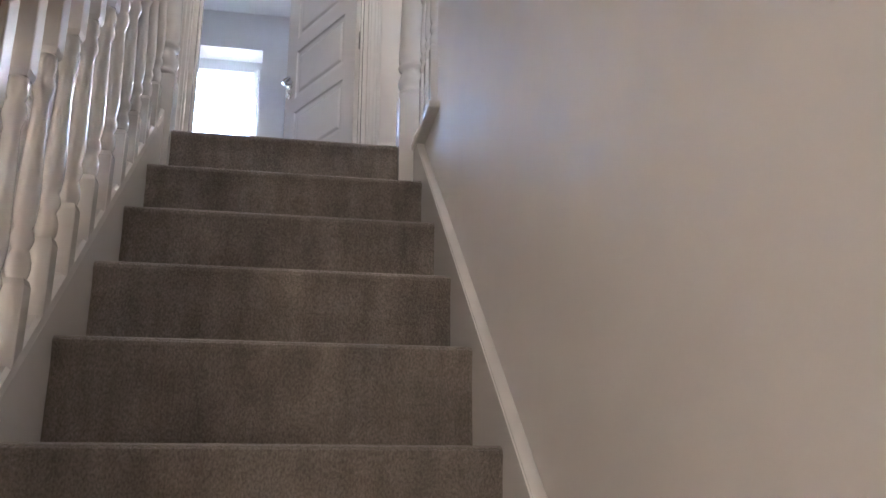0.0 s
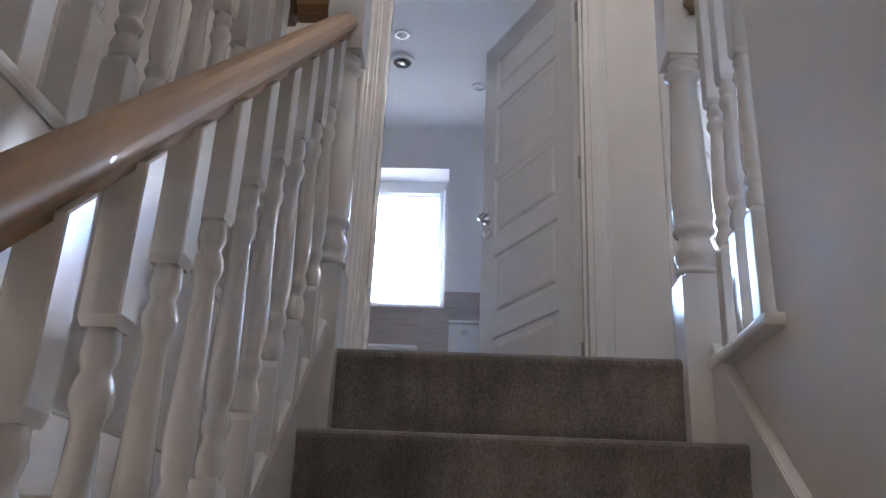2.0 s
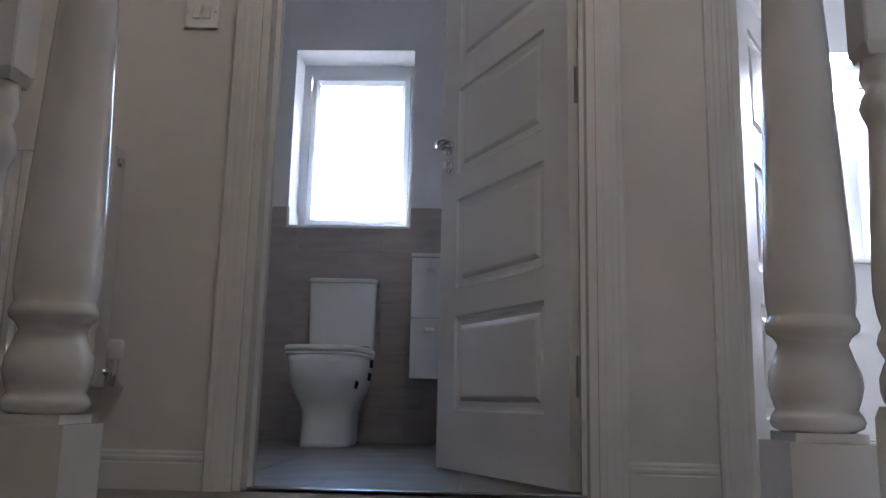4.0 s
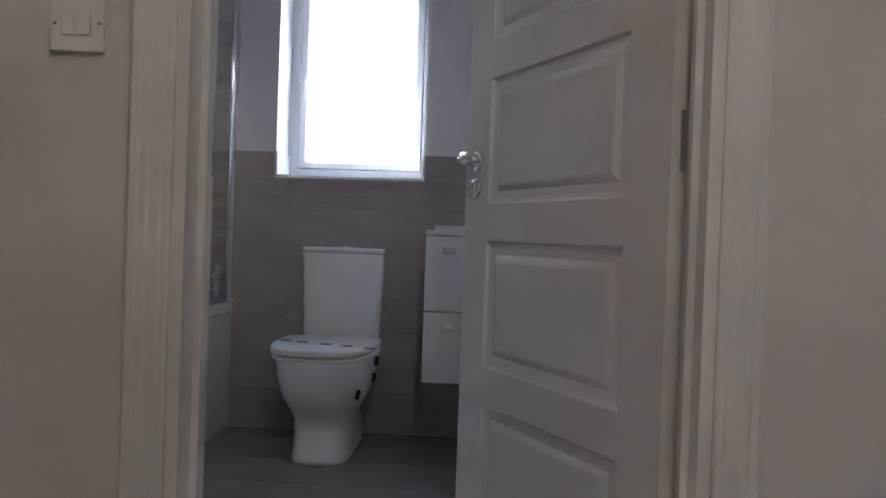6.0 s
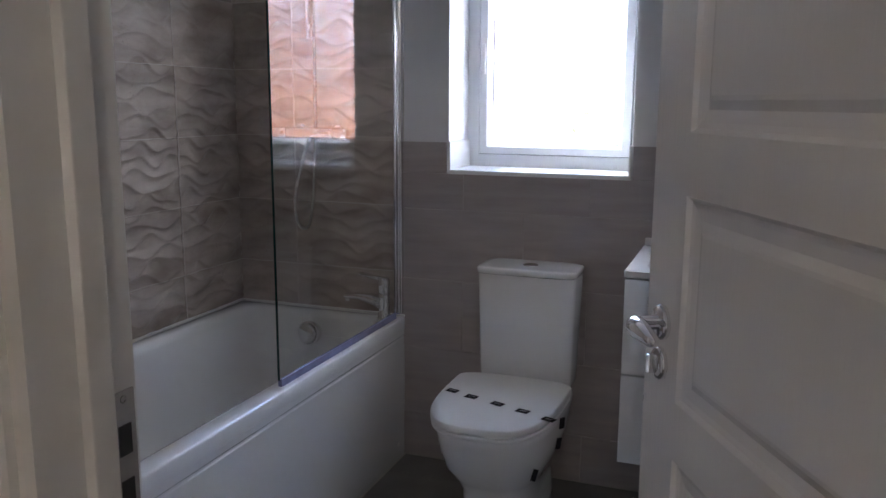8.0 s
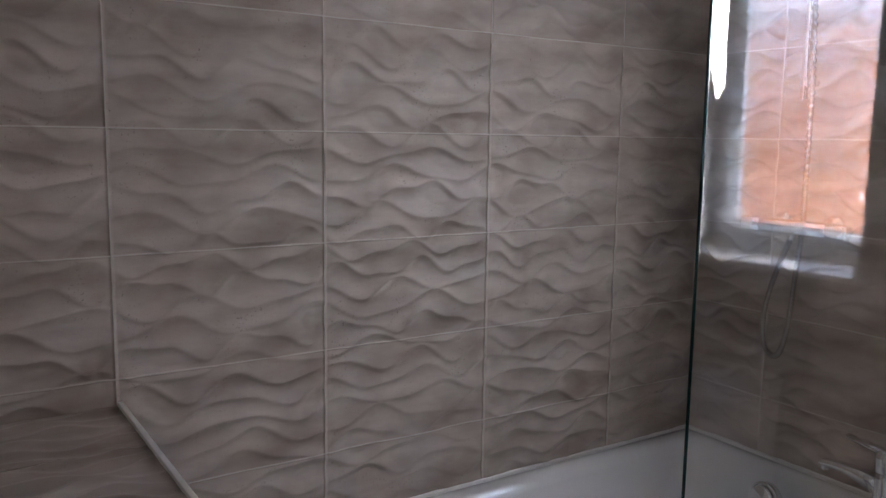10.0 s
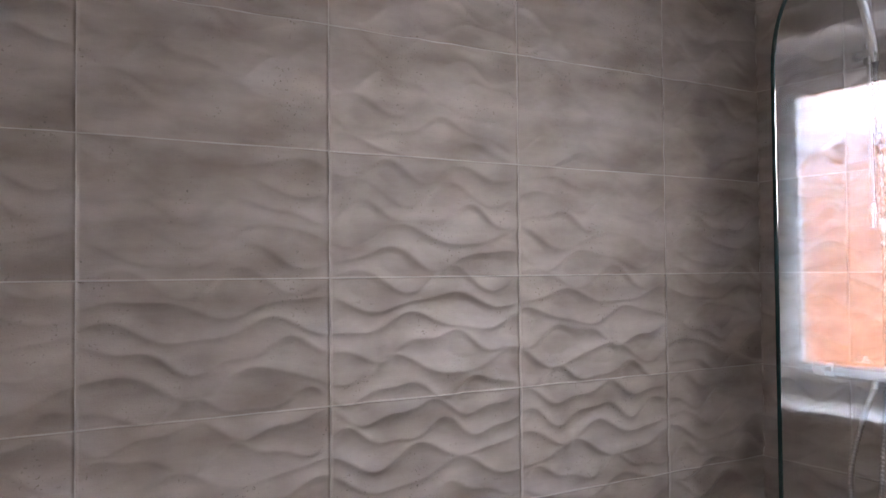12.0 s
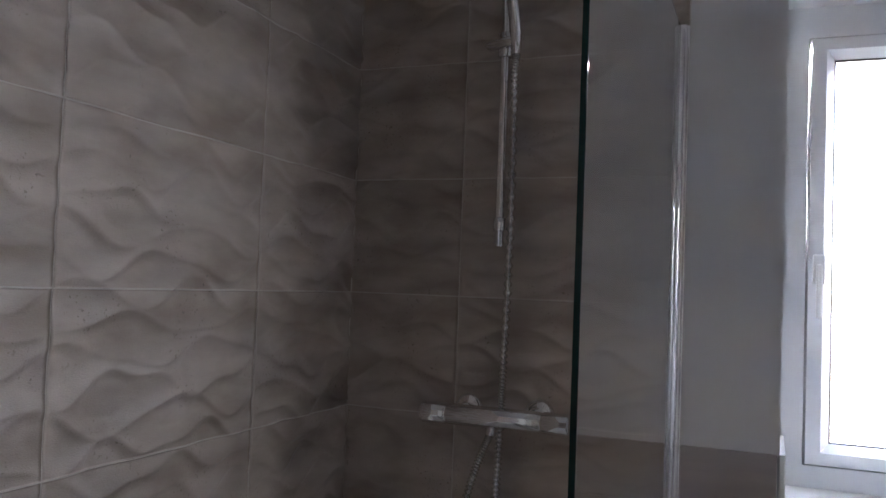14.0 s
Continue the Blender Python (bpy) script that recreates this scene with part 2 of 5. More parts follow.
def rod(bm, a, b, r, n=16, r2=None):
    a, b = Vector(a), Vector(b)
    q = (b - a).to_track_quat("Z", "Y").to_matrix().to_4x4()
    L = (b - a).length
    r2 = r if r2 is None else r2
    e = min(r, r2, L / 2) * 0.15
    return lathe(bm, [(r - e, 0), (r, e), (r2, L - e), (r2 - e, L)], Matrix.Translation(a) @ q, n)


def sweep(bm, pts, radii, n=12, caps=True):
    """A tube along points."""
    pts = [Vector(p) for p in pts]
    up = None
    rings = []
    for i, p in enumerate(pts):
        d = (pts[min(i + 1, len(pts) - 1)] - pts[max(i - 1, 0)]).normalized()
        if up is None:
            up = d.orthogonal().normalized()
        up = (up - d * up.dot(d)).normalized()
        side = d.cross(up)
        r = radii if isinstance(radii, (int, float)) else radii[i]
        rings.append([bm.verts.new(p + r * (math.cos(2 * math.pi * k / n) * up + math.sin(2 * math.pi * k / n) * side)) for k in range(n)])
    for a, b in zip(rings, rings[1:]):
        for k in range(n):
            bm.faces.new((a[k], a[(k + 1) % n], b[(k + 1) % n], b[k])).smooth = True
    if caps:
        bm.faces.new(rings[0][::-1])
        bm.faces.new(rings[-1])
    return bm


def prism(bm, outline, a, b, m=None):
    """A straight extrusion of a closed (u, v) outline; a and b are functions of u, v that give the two ends."""
    A = [bm.verts.new(a(u, v)) for u, v in outline]
    B = [bm.verts.new(b(u, v)) for u, v in outline]
    n = len(outline)
    for i in range(n):
        bm.faces.new((A[i], A[(i + 1) % n], B[(i + 1) % n], B[i]))
    bm.faces.new(A[::-1])
    bm.faces.new(B)
    if m is not None:
        bmesh.ops.transform(bm, matrix=m, verts=A + B)
    return bm


def ring_superellipse(cx, cy, z, hx, hy, e=4.0, n=40, front=None):
    """Points of a rounded rectangle; front: another half depth towards -y."""
    pts = []
    for i in range(n):
        a = 2 * math.pi * i / n
        c, s = math.cos(a), math.sin(a)
        h = hy if s >= 0 or front is None else front
        pts.append(Vector((cx + hx * math.copysign(abs(c) ** (2 / e), c), cy + h * math.copysign(abs(s) ** (2 / e), s), z)))
    return pts


def loft(bm, rings, cap0=True, cap1=True):
    V = [[bm.verts.new(p) for p in r] for r in rings]
    n = len(V[0])
    for a, b in zip(V, V[1:]):
        for i in range(n):
            bm.faces.new((a[i], a[(i + 1) % n], b[(i + 1) % n], b[i])).smooth = True
    if cap0:
        bm.faces.new(V[0][::-1])
    if cap1:
        bm.faces.new(V[-1])
    return bm


def mesh_from(name, bm, mat):
    bmesh.ops.recalc_face_normals(bm, faces=bm.faces)
    me = bpy.data.meshes.new(name)
    bm.to_mesh(me)
    bm.free()
    for mm in (mat if isinstance(mat, (list, tuple)) else [mat]):
        me.materials.append(mm)
    return me


def part(name, bm, mat, parent=None, label=""):
    ob = new(name, mesh_from(name, bm, mat))
    if parent is not None:
        ob.parent = parent
    if label:
        ob["label"] = label
    return ob


def thing(name, label, category, group="", at=None):
    ob = new(name)
    ob.empty_display_size = 0.05
    if at is not None:
        ob.matrix_world = at
    return tagged(ob, label, category, group)


def structure(name, bm, mat, label, category):
    return tagged(part(name, bm, mat), label, category, kind="structure")


def B(*a, bevel=0.0):
    return box(bmesh.new(), *a, bevel=bevel)


def rotz(x, y, z, deg):
    return pose(x, y, z, 0, 0, deg)


# ---- plan ----
RISE, GOING = 0.209, 0.238
SLOPE = RISE / GOING
ZG = -13 * RISE                 # ground floor
CEIL = 2.42
XL, XR = -0.415, 0.402            # stair between strings
WALL_R = 0.43                   # plaster beside the stair
YD0, YD1 = 1.0, 1.12            # wall with the doors
YF = 3.30                       # inside of the outer wall
XB = -1.868                     # bathroom wall beside the bath
XV = -0.58                      # landing edge beside the stair well
YB = -3.7                       # back wall


def slab_with_holes(bm, axis, a0, a1, u0, u1, v0, v1, holes):
    """A wall of thickness a0..a1 over u, v with rectangular openings."""
    us = sorted({u0, u1, *[h[0] for h in holes], *[h[1] for h in holes]})
    for ua, ub in zip(us, us[1:]):
        spans = [(v0, v1)]
        for h in holes:
            if h[0] <= ua and ub <= h[1]:
                nxt = []
                for s in spans:
                    if h[2] > s[0]:
                        nxt.append((s[0], min(h[2], s[1])))
                    if h[3] < s[1]:
                        nxt.append((max(h[3], s[0]), s[1]))
                spans = nxt
        for va, vb in spans:
            if axis == "y":
                box(bm, ua, ub, a0, a1, va, vb)
            elif axis == "x":
                box(bm, a0, a1, ua, ub, va, vb)
            else:
                box(bm, ua, ub, va, vb, a0, a1)
    bmesh.ops.remove_doubles(bm, verts=bm.verts, dist=0.0005)
    return bm


WIN = (-0.975, -0.322, 1.103, 2.108)       # bathroom window opening: x0, x1, z0, z1
BWIN = (1.60, 3.00, 0.955, 2.108)          # bedroom window opening
BDOOR = (-0.506, 0.308, 2.01)              # bathroom doorway in the wall
RDOOR = (0.655, 1.425, 2.01)               # bedroom doorway
HWIN = (1.12, 1.75, -1.75, -0.76)           # window of the room below

structure("wall_doors", slab_with_holes(bmesh.new(), "y", YD0, YD1, -2.05, 3.3, ZG, CEIL,
          [(BDOOR[0], BDOOR[1], 0, BDOOR[2]), (RDOOR[0], RDOOR[1], 0, RDOOR[2]), (-1.86, -1.36, ZG, -0.76)]), M["wall"],
          "off-white painted landing wall with two doorways", "wall")
structure("wall_outer", slab_with_holes(bmesh.new(), "y", YF, YF + 0.36, -2.05, 3.3, ZG, CEIL, [WIN, BWIN]), M["bath_wall"],
          "white painted outer wall with window openings", "wall")
structure("wall_left", slab_with_holes(bmesh.new(), "x", -2.05, XB - 0.012, YB, YF, ZG, CEIL, [HWIN]), M["wall"],
          "white painted wall closing the house", "wall")
structure("wall_partition", B(0.60, 0.655 - 0.002, YD1, YF, 0, CEIL), M["bath_wall"], "white painted partition between bathroom and bedroom", "wall")
structure("wall_bedroom", B(3.2, 3.3, -0.5, YF, 0, CEIL), M["wall"], "white painted bedroom wall", "wall")
bm = bmesh.new()
box(bm, WALL_R, WALL_R + 0.1, YB, -0.36, ZG, CEIL)
box(bm, WALL_R, WALL_R + 0.1, -0.36, YD0, ZG, -0.0335)
structure("wall_stair", bm, M["wall"], "off-white painted wall beside the stair flight", "wall")
structure("wall_landing", B(WALL_R + 0.1, 3.2, -0.5, -0.36, 0, CEIL), M["wall"], "off-white painted wall at the landing end", "wall")
structure("wall_back", B(-2.05, WALL_R + 0.1, YB - 0.1, YB, ZG, CEIL), M["wall"], "off-white painted wall at the foot of the stair", "wall")
structure("wall_bath_end", B(XB - 0.012, -1.02, YD1, 1.196, 0, CEIL), M["bath_wall"], "boxed-out wall at the foot of the bath", "wall")
structure("ceiling", B(-2.05, 3.3, YB, YF, CEIL, CEIL + 0.1), M["ceiling"], "white painted ceiling", "ceiling")
# upper floor, open over the stair
bm = bmesh.new()
box(bm, XV, WALL_R, 0.031, YD0, -0.28, -0.012)
box(bm, XB - 0.012, XV, YB, YD0, -0.28, -0.012)
box(bm, WALL_R + 0.1, 3.2, -0.36, YD0, -0.28, -0.012)
box(bm, XB - 0.012, 3.2, YD0, YF, -0.28, -0.012)
structure("floor_deck", bm, M["wall"], "white plastered upper floor deck", "floor")
bm = bmesh.new()
box(bm, XB - 0.012, XV - 0.02, YB, YD0 + 0.06, -0.012, 0)
box(bm, XV - 0.02, WALL_R + 0.1, 0.02, YD0 + 0.06, -0.012, 0)
box(bm, WALL_R + 0.1, 3.2, -0.36, YD0 + 0.06, -0.012, 0)
box(bm, 0.655, 3.2, YD0 + 0.06, YF, -0.012, 0)
structure("floor_landing", bm, M["carpet"], "grey-beige carpet on landing and bedroom", "floor")
structure("floor_ground", B(-2.05, WALL_R, YB, YF, ZG - 0.1, ZG), M["carpet"], "grey-beige carpet of the room below", "floor")
structure("floor_bathroom", B(XB, 0.60, YD0 + 0.06, YF, -0.012, -0.003), M["grout"], "grouted bathroom floor bed", "floor")

# ---- stair ----
stair = thing("staircase", "straight staircase with grey-beige carpet between white strings", "staircase")
for k in range(0, 12):
    # tread k lies k + 1 risers below the landing, its nosing at -GOING * (k + 1)
    z = -RISE * (k + 1)
    y0 = -GOING * (k + 1)
    out = [(y0 + 0.005, z - 0.06), (y0 + 0.001, z - 0.03), (y0 - 0.002, z - 0.018), (y0 - 0.001, z - 0.010), (y0 + 0.004, z - 0.004), (y0 + 0.014, z),
           (y0 + GOING + 0.02, z + 0.001), (y0 + GOING + 0.02, z - 0.06)]
    bm = prism(bmesh.new(), out, lambda u, v: (XL, u, v), lambda u, v: (XR, u, v))
    box(bm, XL, XR, y0 + 0.0052, y0 + 0.03, z - RISE - 0.002, z - 0.06)
    part("tread", bm, M["carpet"], stair)
out = [(0.005, -0.06), (0.001, -0.03), (-0.002, -0.018), (-0.001, -0.008), (0.004, -0.001), (0.016, 0.003), (0.05, 0.003), (0.05, -0.06)]
bm = prism(bmesh.new(), out, lambda u, v: (XL - 0.01, u, v), lambda u, v: (XR + 0.01, u, v))
box(bm, XL, XR, 0.0052, 0.03, -RISE, -0.06)
part("landing_nosing", bm, M["carpet"], stair)


def string_piece(x0, x1, y_top):
    yb = -GOING * 12.6
    bm = bmesh.new()
    top, low = 0.065, -0.30
    out = [(y_top, SLOPE * y_top + top), (yb, SLOPE * yb + top), (yb, max(ZG, SLOPE * yb + low)), (y_top, SLOPE * y_top + low)]
    prism(bm, out, lambda u, v: (x0, u, v), lambda u, v: (x1, u, v))
    bmesh.ops.bevel(bm, geom=list(bm.edges), offset=0.003, segments=2, affect="EDGES")
    return bm


part("string", string_piece(XL - 0.032, XL, -0.042), M["gloss"], stair, "white gloss outer string")
part("string", string_piece(XR, WALL_R - 0.001, -0.042), M["gloss"], stair, "white gloss wall string")
# rail that the balusters stand on
bm = bmesh.new()
y_a, y_b = -0.040, -GOING * 12.5
prism(bm, [(-0.03, 0.055), (0.03, 0.055), (0.028, 0.083), (0.02, 0.09), (-0.02, 0.09), (-0.028, 0.083)],
      lambda u, v: (-0.445 + u, y_a, SLOPE * y_a + v), lambda u, v: (-0.445 + u, y_b, SLOPE * y_b + v))
part("base_rail", bm, M["gloss"], stair)

TURN = [(0.0160, 0.0), (0.0185, 0.015), (0.0205, 0.04), (0.0205, 0.075), (0.0170, 0.105), (0.0142, 0.125), (0.0185, 0.15), (0.0205, 0.17), (0.0185, 0.195),
        (0.0152, 0.215), (0.0185, 0.25), (0.0208, 0.31), (0.0205, 0.36), (0.0185, 0.5), (0.0160, 0.66), (0.0140, 0.78), (0.0148, 0.80), (0.0195, 0.832),
        (0.0205, 0.855), (0.0180, 0.885), (0.0142, 0.905), (0.0165, 0.925), (0.0188, 0.945), (0.0170, 0.975), (0.0165, 1.0)]


def baluster_mesh(z_foot, z_t0, z_t1, z_head, side=0.041, cut=0.0):
    """A turned spindle: square foot and head, turned between; cut: slope of the two ends."""
    bm = bmesh.new()
    h = side / 2
    s = side / 0.041

    def square(z0, z1, c0, c1, taper0, taper1):
        rings = []
        if taper0:
            rings.append([(x * 0.80, y * 0.80, z0) for x, y in ((-h, -h), (h, -h), (h, h), (-h, h))])
            rings.append([(x, y, z0 + 0.012) for x, y in ((-h, -h), (h, -h), (h, h), (-h, h))])
        else:
            rings.append([(x, y, z0 + c0 * y) for x, y in ((-h, -h), (h, -h), (h, h), (-h, h))])
        if taper1:
            rings.append([(x, y, z1 - 0.012) for x, y in ((-h, -h), (h, -h), (h, h), (-h, h))])
            rings.append([(x * 0.80, y * 0.80, z1) for x, y in ((-h, -h), (h, -h), (h, h), (-h, h))])
        else:
            rings.append([(x, y, z1 + c1 * y) for x, y in ((-h, -h), (h, -h), (h, h), (-h, h))])
        V = [[bm.verts.new(p) for p in r] for r in rings]
        for a, b in zip(V, V[1:]):
            for i in range(4):
                bm.faces.new((a[i], a[(i + 1) % 4], b[(i + 1) % 4], b[i]))
        bm.faces.new(V[0][::-1])
        bm.faces.new(V[-1])

    square(z_foot, z_t0, cut, 0, False, True)
    square(z_t1, z_head, 0, cut, True, False)
    upright = [e for e in bm.edges if abs(e.verts[0].co.z - e.verts[1].co.z) > 0.03]
    bmesh.ops.bevel(bm, geom=upright, offset=0.002, segments=1, affect="EDGES")
    lathe(bm, [(r * s, z_t0 + (z_t1 - z_t0) * t) for r, t in TURN], None, 16)
    return bm


spindle = mesh_from("baluster", baluster_mesh(0.085, 0.222, 0.645, 0.83, cut=SLOPE), M["gloss"])
y = -0.156
while y > -2.85:
    ob = new("baluster", spindle)
    ob.parent = stair
    ob.location = (-0.436, y, SLOPE * y)
    y -= 0.1222

NEWEL_TURN = [(0.036, 0.0), (0.045, 0.008), (0.0475, 0.02), (0.045, 0.032), (0.041, 0.042), (0.0445, 0.06), (0.0478, 0.085), (0.0465, 0.11), (0.040, 0.14), (0.0355, 0.165),
              (0.039, 0.178), (0.047, 0.19), (0.0482, 0.202), (0.0455, 0.216), (0.044, 0.222), (0.0465, 0.25), (0.0468, 0.29), (0.0445, 0.40), (0.040, 0.60),
              (0.0355, 0.80), (0.033, 0.905), (0.034, 0.915), (0.042, 0.93), (0.0455, 0.945), (0.041, 0.962), (0.0375, 0.972), (0.041, 0.985), (0.040, 1.0)]


def newel_post(label, x, y, z_low):
    n = thing("newel_post", label, "newel post", at=Matrix.Translation((x, y, z_low)))
    for o, (a, b) in (("foot", (z_low, 0.187)), ("head", (0.745, 1.0))):
        bm = bmesh.new()
        box(bm, -0.047, 0.047, -0.047, 0.047, a - z_low, b - z_low)
        ends = [e for e in bm.edges if abs(e.verts[0].co.z - e.verts[1].co.z) < 0.01 and
                (abs(e.verts[0].co.z + z_low - (0.187 if o == "foot" else 0.745)) < 0.01)]
        bmesh.ops.bevel(bm, geom=ends, offset=0.01, segments=2, affect="EDGES")
        part(o, bm, M["gloss"], n)
    part("turned_shaft", lathe(bmesh.new(), [(r, 0.187 - z_low + 0.558 * t) for r, t in NEWEL_TURN], None, 28), M["gloss"], n)
    bm = bmesh.new()
    lathe(bm, [(0.03, 1.0 - z_low), (0.03, 1.012 - z_low), (0.048, 1.02 - z_low), (0.05, 1.035 - z_low), (0.042, 1.055 - z_low), (0.015, 1.068 - z_low), (0.001, 1.07 - z_low)], None, 24)
    part("cap", bm, M["gloss"], n)
    return n


newel_post("white gloss turned newel post at the stair head", 0.400, 0.006, -0.42)
newel_post("white gloss turned newel post carrying the stair handrail", -0.443, 0.006, -0.42)
tagged(bpy.data.objects["newel_post"], group="newel posts")

RAIL = [(-0.017, -0.03), (0.017, -0.03), (0.017, -0.022), (0.022, -0.014), (0.030, -0.006), (0.031, 0.008), (0.026, 0.022), (0.014, 0.031),
        (0.0, 0.033), (-0.014, 0.031), (-0.026, 0.022), (-0.031, 0.008), (-0.030, -0.006), (-0.022, -0.014), (-0.017, -0.022)]


def smooth_long(ob):
    for p in ob.data.polygons:
        if len(p.vertices) == 4:
            p.use_smooth = True
    return ob


hr = thing("stair_handrail", "varnished oak handrail along the stair balusters", "handrail")
ya, yb = -0.040, -GOING * 12.4
bm = prism(bmesh.new(), [(u * 1.05, v * 1.2 + 0.858) for u, v in RAIL], lambda u, v: (-0.445 + u, ya, SLOPE * ya + v), lambda u, v: (-0.445 + u, yb, SLOPE * yb + v))
smooth_long(part("rail", bm, M["oak"], hr))

# landing guards
def guard(name, label, x, y0, y1, ys, cap_half, z_cap):
    g = thing(name, label, "balustrade")
    bm = box(bmesh.new(), x - cap_half, x + cap_half, y0, y1, z_cap - 0.024, z_cap, bevel=0.008)
    part("base_cap", bm, M["gloss"], g, "white gloss base cap")
    bm = prism(bmesh.new(), [(u, v + 0.895) for u, v in RAIL], lambda u, v: (x + u, y0, v), lambda u, v: (x + u, y1, v))
    smooth_long(part("rail", bm, M["oak"], g, "varnished oak rail"))
    sp = mesh_from("baluster", baluster_mesh(z_cap - 0.002, 0.215, 0.556, 0.872), M["gloss"])
    for yy in ys:
        o = new("baluster", sp)
        o.parent = g
        o.location = (x, yy, 0)
    return g


guard("landing_balustrade", "short white balustrade with oak rail beside the stair wall", 0.432, -0.40, -0.042, (-0.117, -0.216, -0.316), 0.038, -0.010)
gl = guard("landing_balustrade", "long white balustrade with oak rail along the stair well", -0.605, YB + 0.002, 0.028, [-0.08 - 0.115 * i for i in range(30)], 0.045, 0.022)
bm = prism(bmesh.new(), [(u, v + 0.895) for u, v in RAIL], lambda u, v: (-0.575, -0.005 + u, v), lambda u, v: (-0.495, -0.005 + u, v))
part("rail_return", bm, M["oak"], gl, "varnished oak rail")
structure("fascia", box(bmesh.new(), XV - 0.003, XV + 0.016, YB, 0.0, -0.29, 0.0, bevel=0.003), M["gloss"], "white gloss fascia along the stair well edge", "trim")
structure("well_soffit_trim", B(XV + 0.001, XL - 0.04, -0.016, -0.002, -0.3, 0.0), M["gloss"], "white trim at the landing edge", "trim")

# ---- doorways ----
CASE = [(0.0, 0.0), (0.0, 0.010), (0.004, 0.013), (0.012, 0.013), (0.016, 0.016), (0.030, 0.0165), (0.036, 0.019), (0.046, 0.019), (0.050, 0.022), (0.060, 0.022), (0.065, 0.018), (0.065, 0.0)]


def casing(label, x0, x1, ztop, yface, sgn):
    """A moulded architrave round an opening; sgn: the way it stands proud."""
    c = thing("architrave", label, "architrave", "door architraves")
    tagged(c, kind="structure")
    w = 0.065
    r = 0.008

    def leg(xe, d):
        return prism(bmesh.new(), CASE, lambda u, v: (xe + d * (u + r) , yface + sgn * v, 0.0),
                     lambda u, v: (xe + d * (u + r), yface + sgn * v, ztop + r + u))
    part("leg", leg(x0, -1), M["gloss"], c)
    part("leg", leg(x1, 1), M["gloss"], c)
    bm = prism(bmesh.new(), CASE, lambda u, v: (x0 - r - u, yface + sgn * v, ztop + r + u), lambda u, v: (x1 + r + u, yface + sgn * v, ztop + r + u))
    part("head", bm, M["gloss"], c)
    return c


def lining(label, x0, x1, ztop, stop_y):
    c = thing("door_lining", label, "door frame", "door linings")
    tagged(c, kind="structure")
    t = 0.012
    part("jamb", B(x0, x0 + t, YD0 - 0.001, YD1 + 0.001, 0, ztop), M["gloss"], c)
    part("jamb", B(x1 - t, x1, YD0 - 0.001, YD1 + 0.001, 0, ztop), M["gloss"], c)
    part("head", B(x0 + t, x1 - t, YD0 - 0.001, YD1 + 0.001, ztop - t, ztop), M["gloss"], c)
    part("stop", box(bmesh.new(), x0 + t - 0.001, x0 + t + 0.012, stop_y - 0.03, stop_y, 0, ztop - t, bevel=0.002), M["gloss"], c)
    part("stop", box(bmesh.new(), x1 - t - 0.012, x1 - t + 0.001, stop_y - 0.03, stop_y, 0, ztop - t, bevel=0.002), M["gloss"], c)
    return c


casing("white gloss moulded architrave round the bathroom doorway", *BDOOR, YD0, -1)
casing("white gloss moulded architrave round the bedroom doorway", *RDOOR, YD0, -1)
casing("white gloss architrave inside the bathroom", *BDOOR, YD1, 1)
lining("white gloss lining of the bathroom doorway", *BDOOR, YD1 - 0.038)
lining("white gloss lining of the bedroom doorway", *RDOOR, YD1 - 0.038)

PANELS = [(0.176, 0.468), (0.553, 0.845), (0.93, 1.222), (1.307, 1.60), (1.685, 1.87)]


def door_leaf(width, height, thick, mirror=1):
    """A moulded door with five sunk panels on both faces; hinge at x = 0, reaching to +x * mirror, from y = 0 to -thick."""
    bm = bmesh.new()
    px = (0.115, width - 0.115)
    xs = [0, px[0], px[1], width]
    zs = sorted({0, height, *[z for p in PANELS for z in p]})
    for yy, s in ((0.0, 1), (-thick, -1)):
        for za, zb in zip(zs, zs[1:]):
            for xa, xb in zip(xs, xs[1:]):
                if xa == px[0] and (za, zb) in PANELS:
                    prev = None
                    for inset, depth in ((0, 0), (0.006, 0.006), (0.014, 0.008), (0.030, 0.0095), (0.042, 0.004), (0.048, 0.003)):
                        q = [bm.verts.new((x, yy - s * depth, z)) for x, z in ((xa + inset, za + inset), (xb - inset, za + inset), (xb - inset, zb - inset), (xa + inset, zb - inset))]
                        if prev:
                            for i in range(4):
                                bm.faces.new((prev[i], prev[(i + 1) % 4], q[(i + 1) % 4], q[i]))
                        prev = q
                    bm.faces.new(prev)
                else:
                    bm.faces.new([bm.verts.new((x, yy, z)) for x, z in ((xa, za), (xb, za), (xb, zb), (xa, zb))])
    for a, b in (((0, 0), (width, 0)), ((width, 0), (width, height)), ((width, height), (0, height)), ((0, height), (0, 0))):
        bm.faces.new([bm.verts.new(p) for p in ((a[0], 0, a[1]), (b[0], 0, b[1]), (b[0], -thick, b[1]), (a[0], -thick, a[1]))])
    bmesh.ops.remove_doubles(bm, verts=bm.verts, dist=0.0002)
    for v in bm.verts:
        v.co.x *= mirror
    return bm


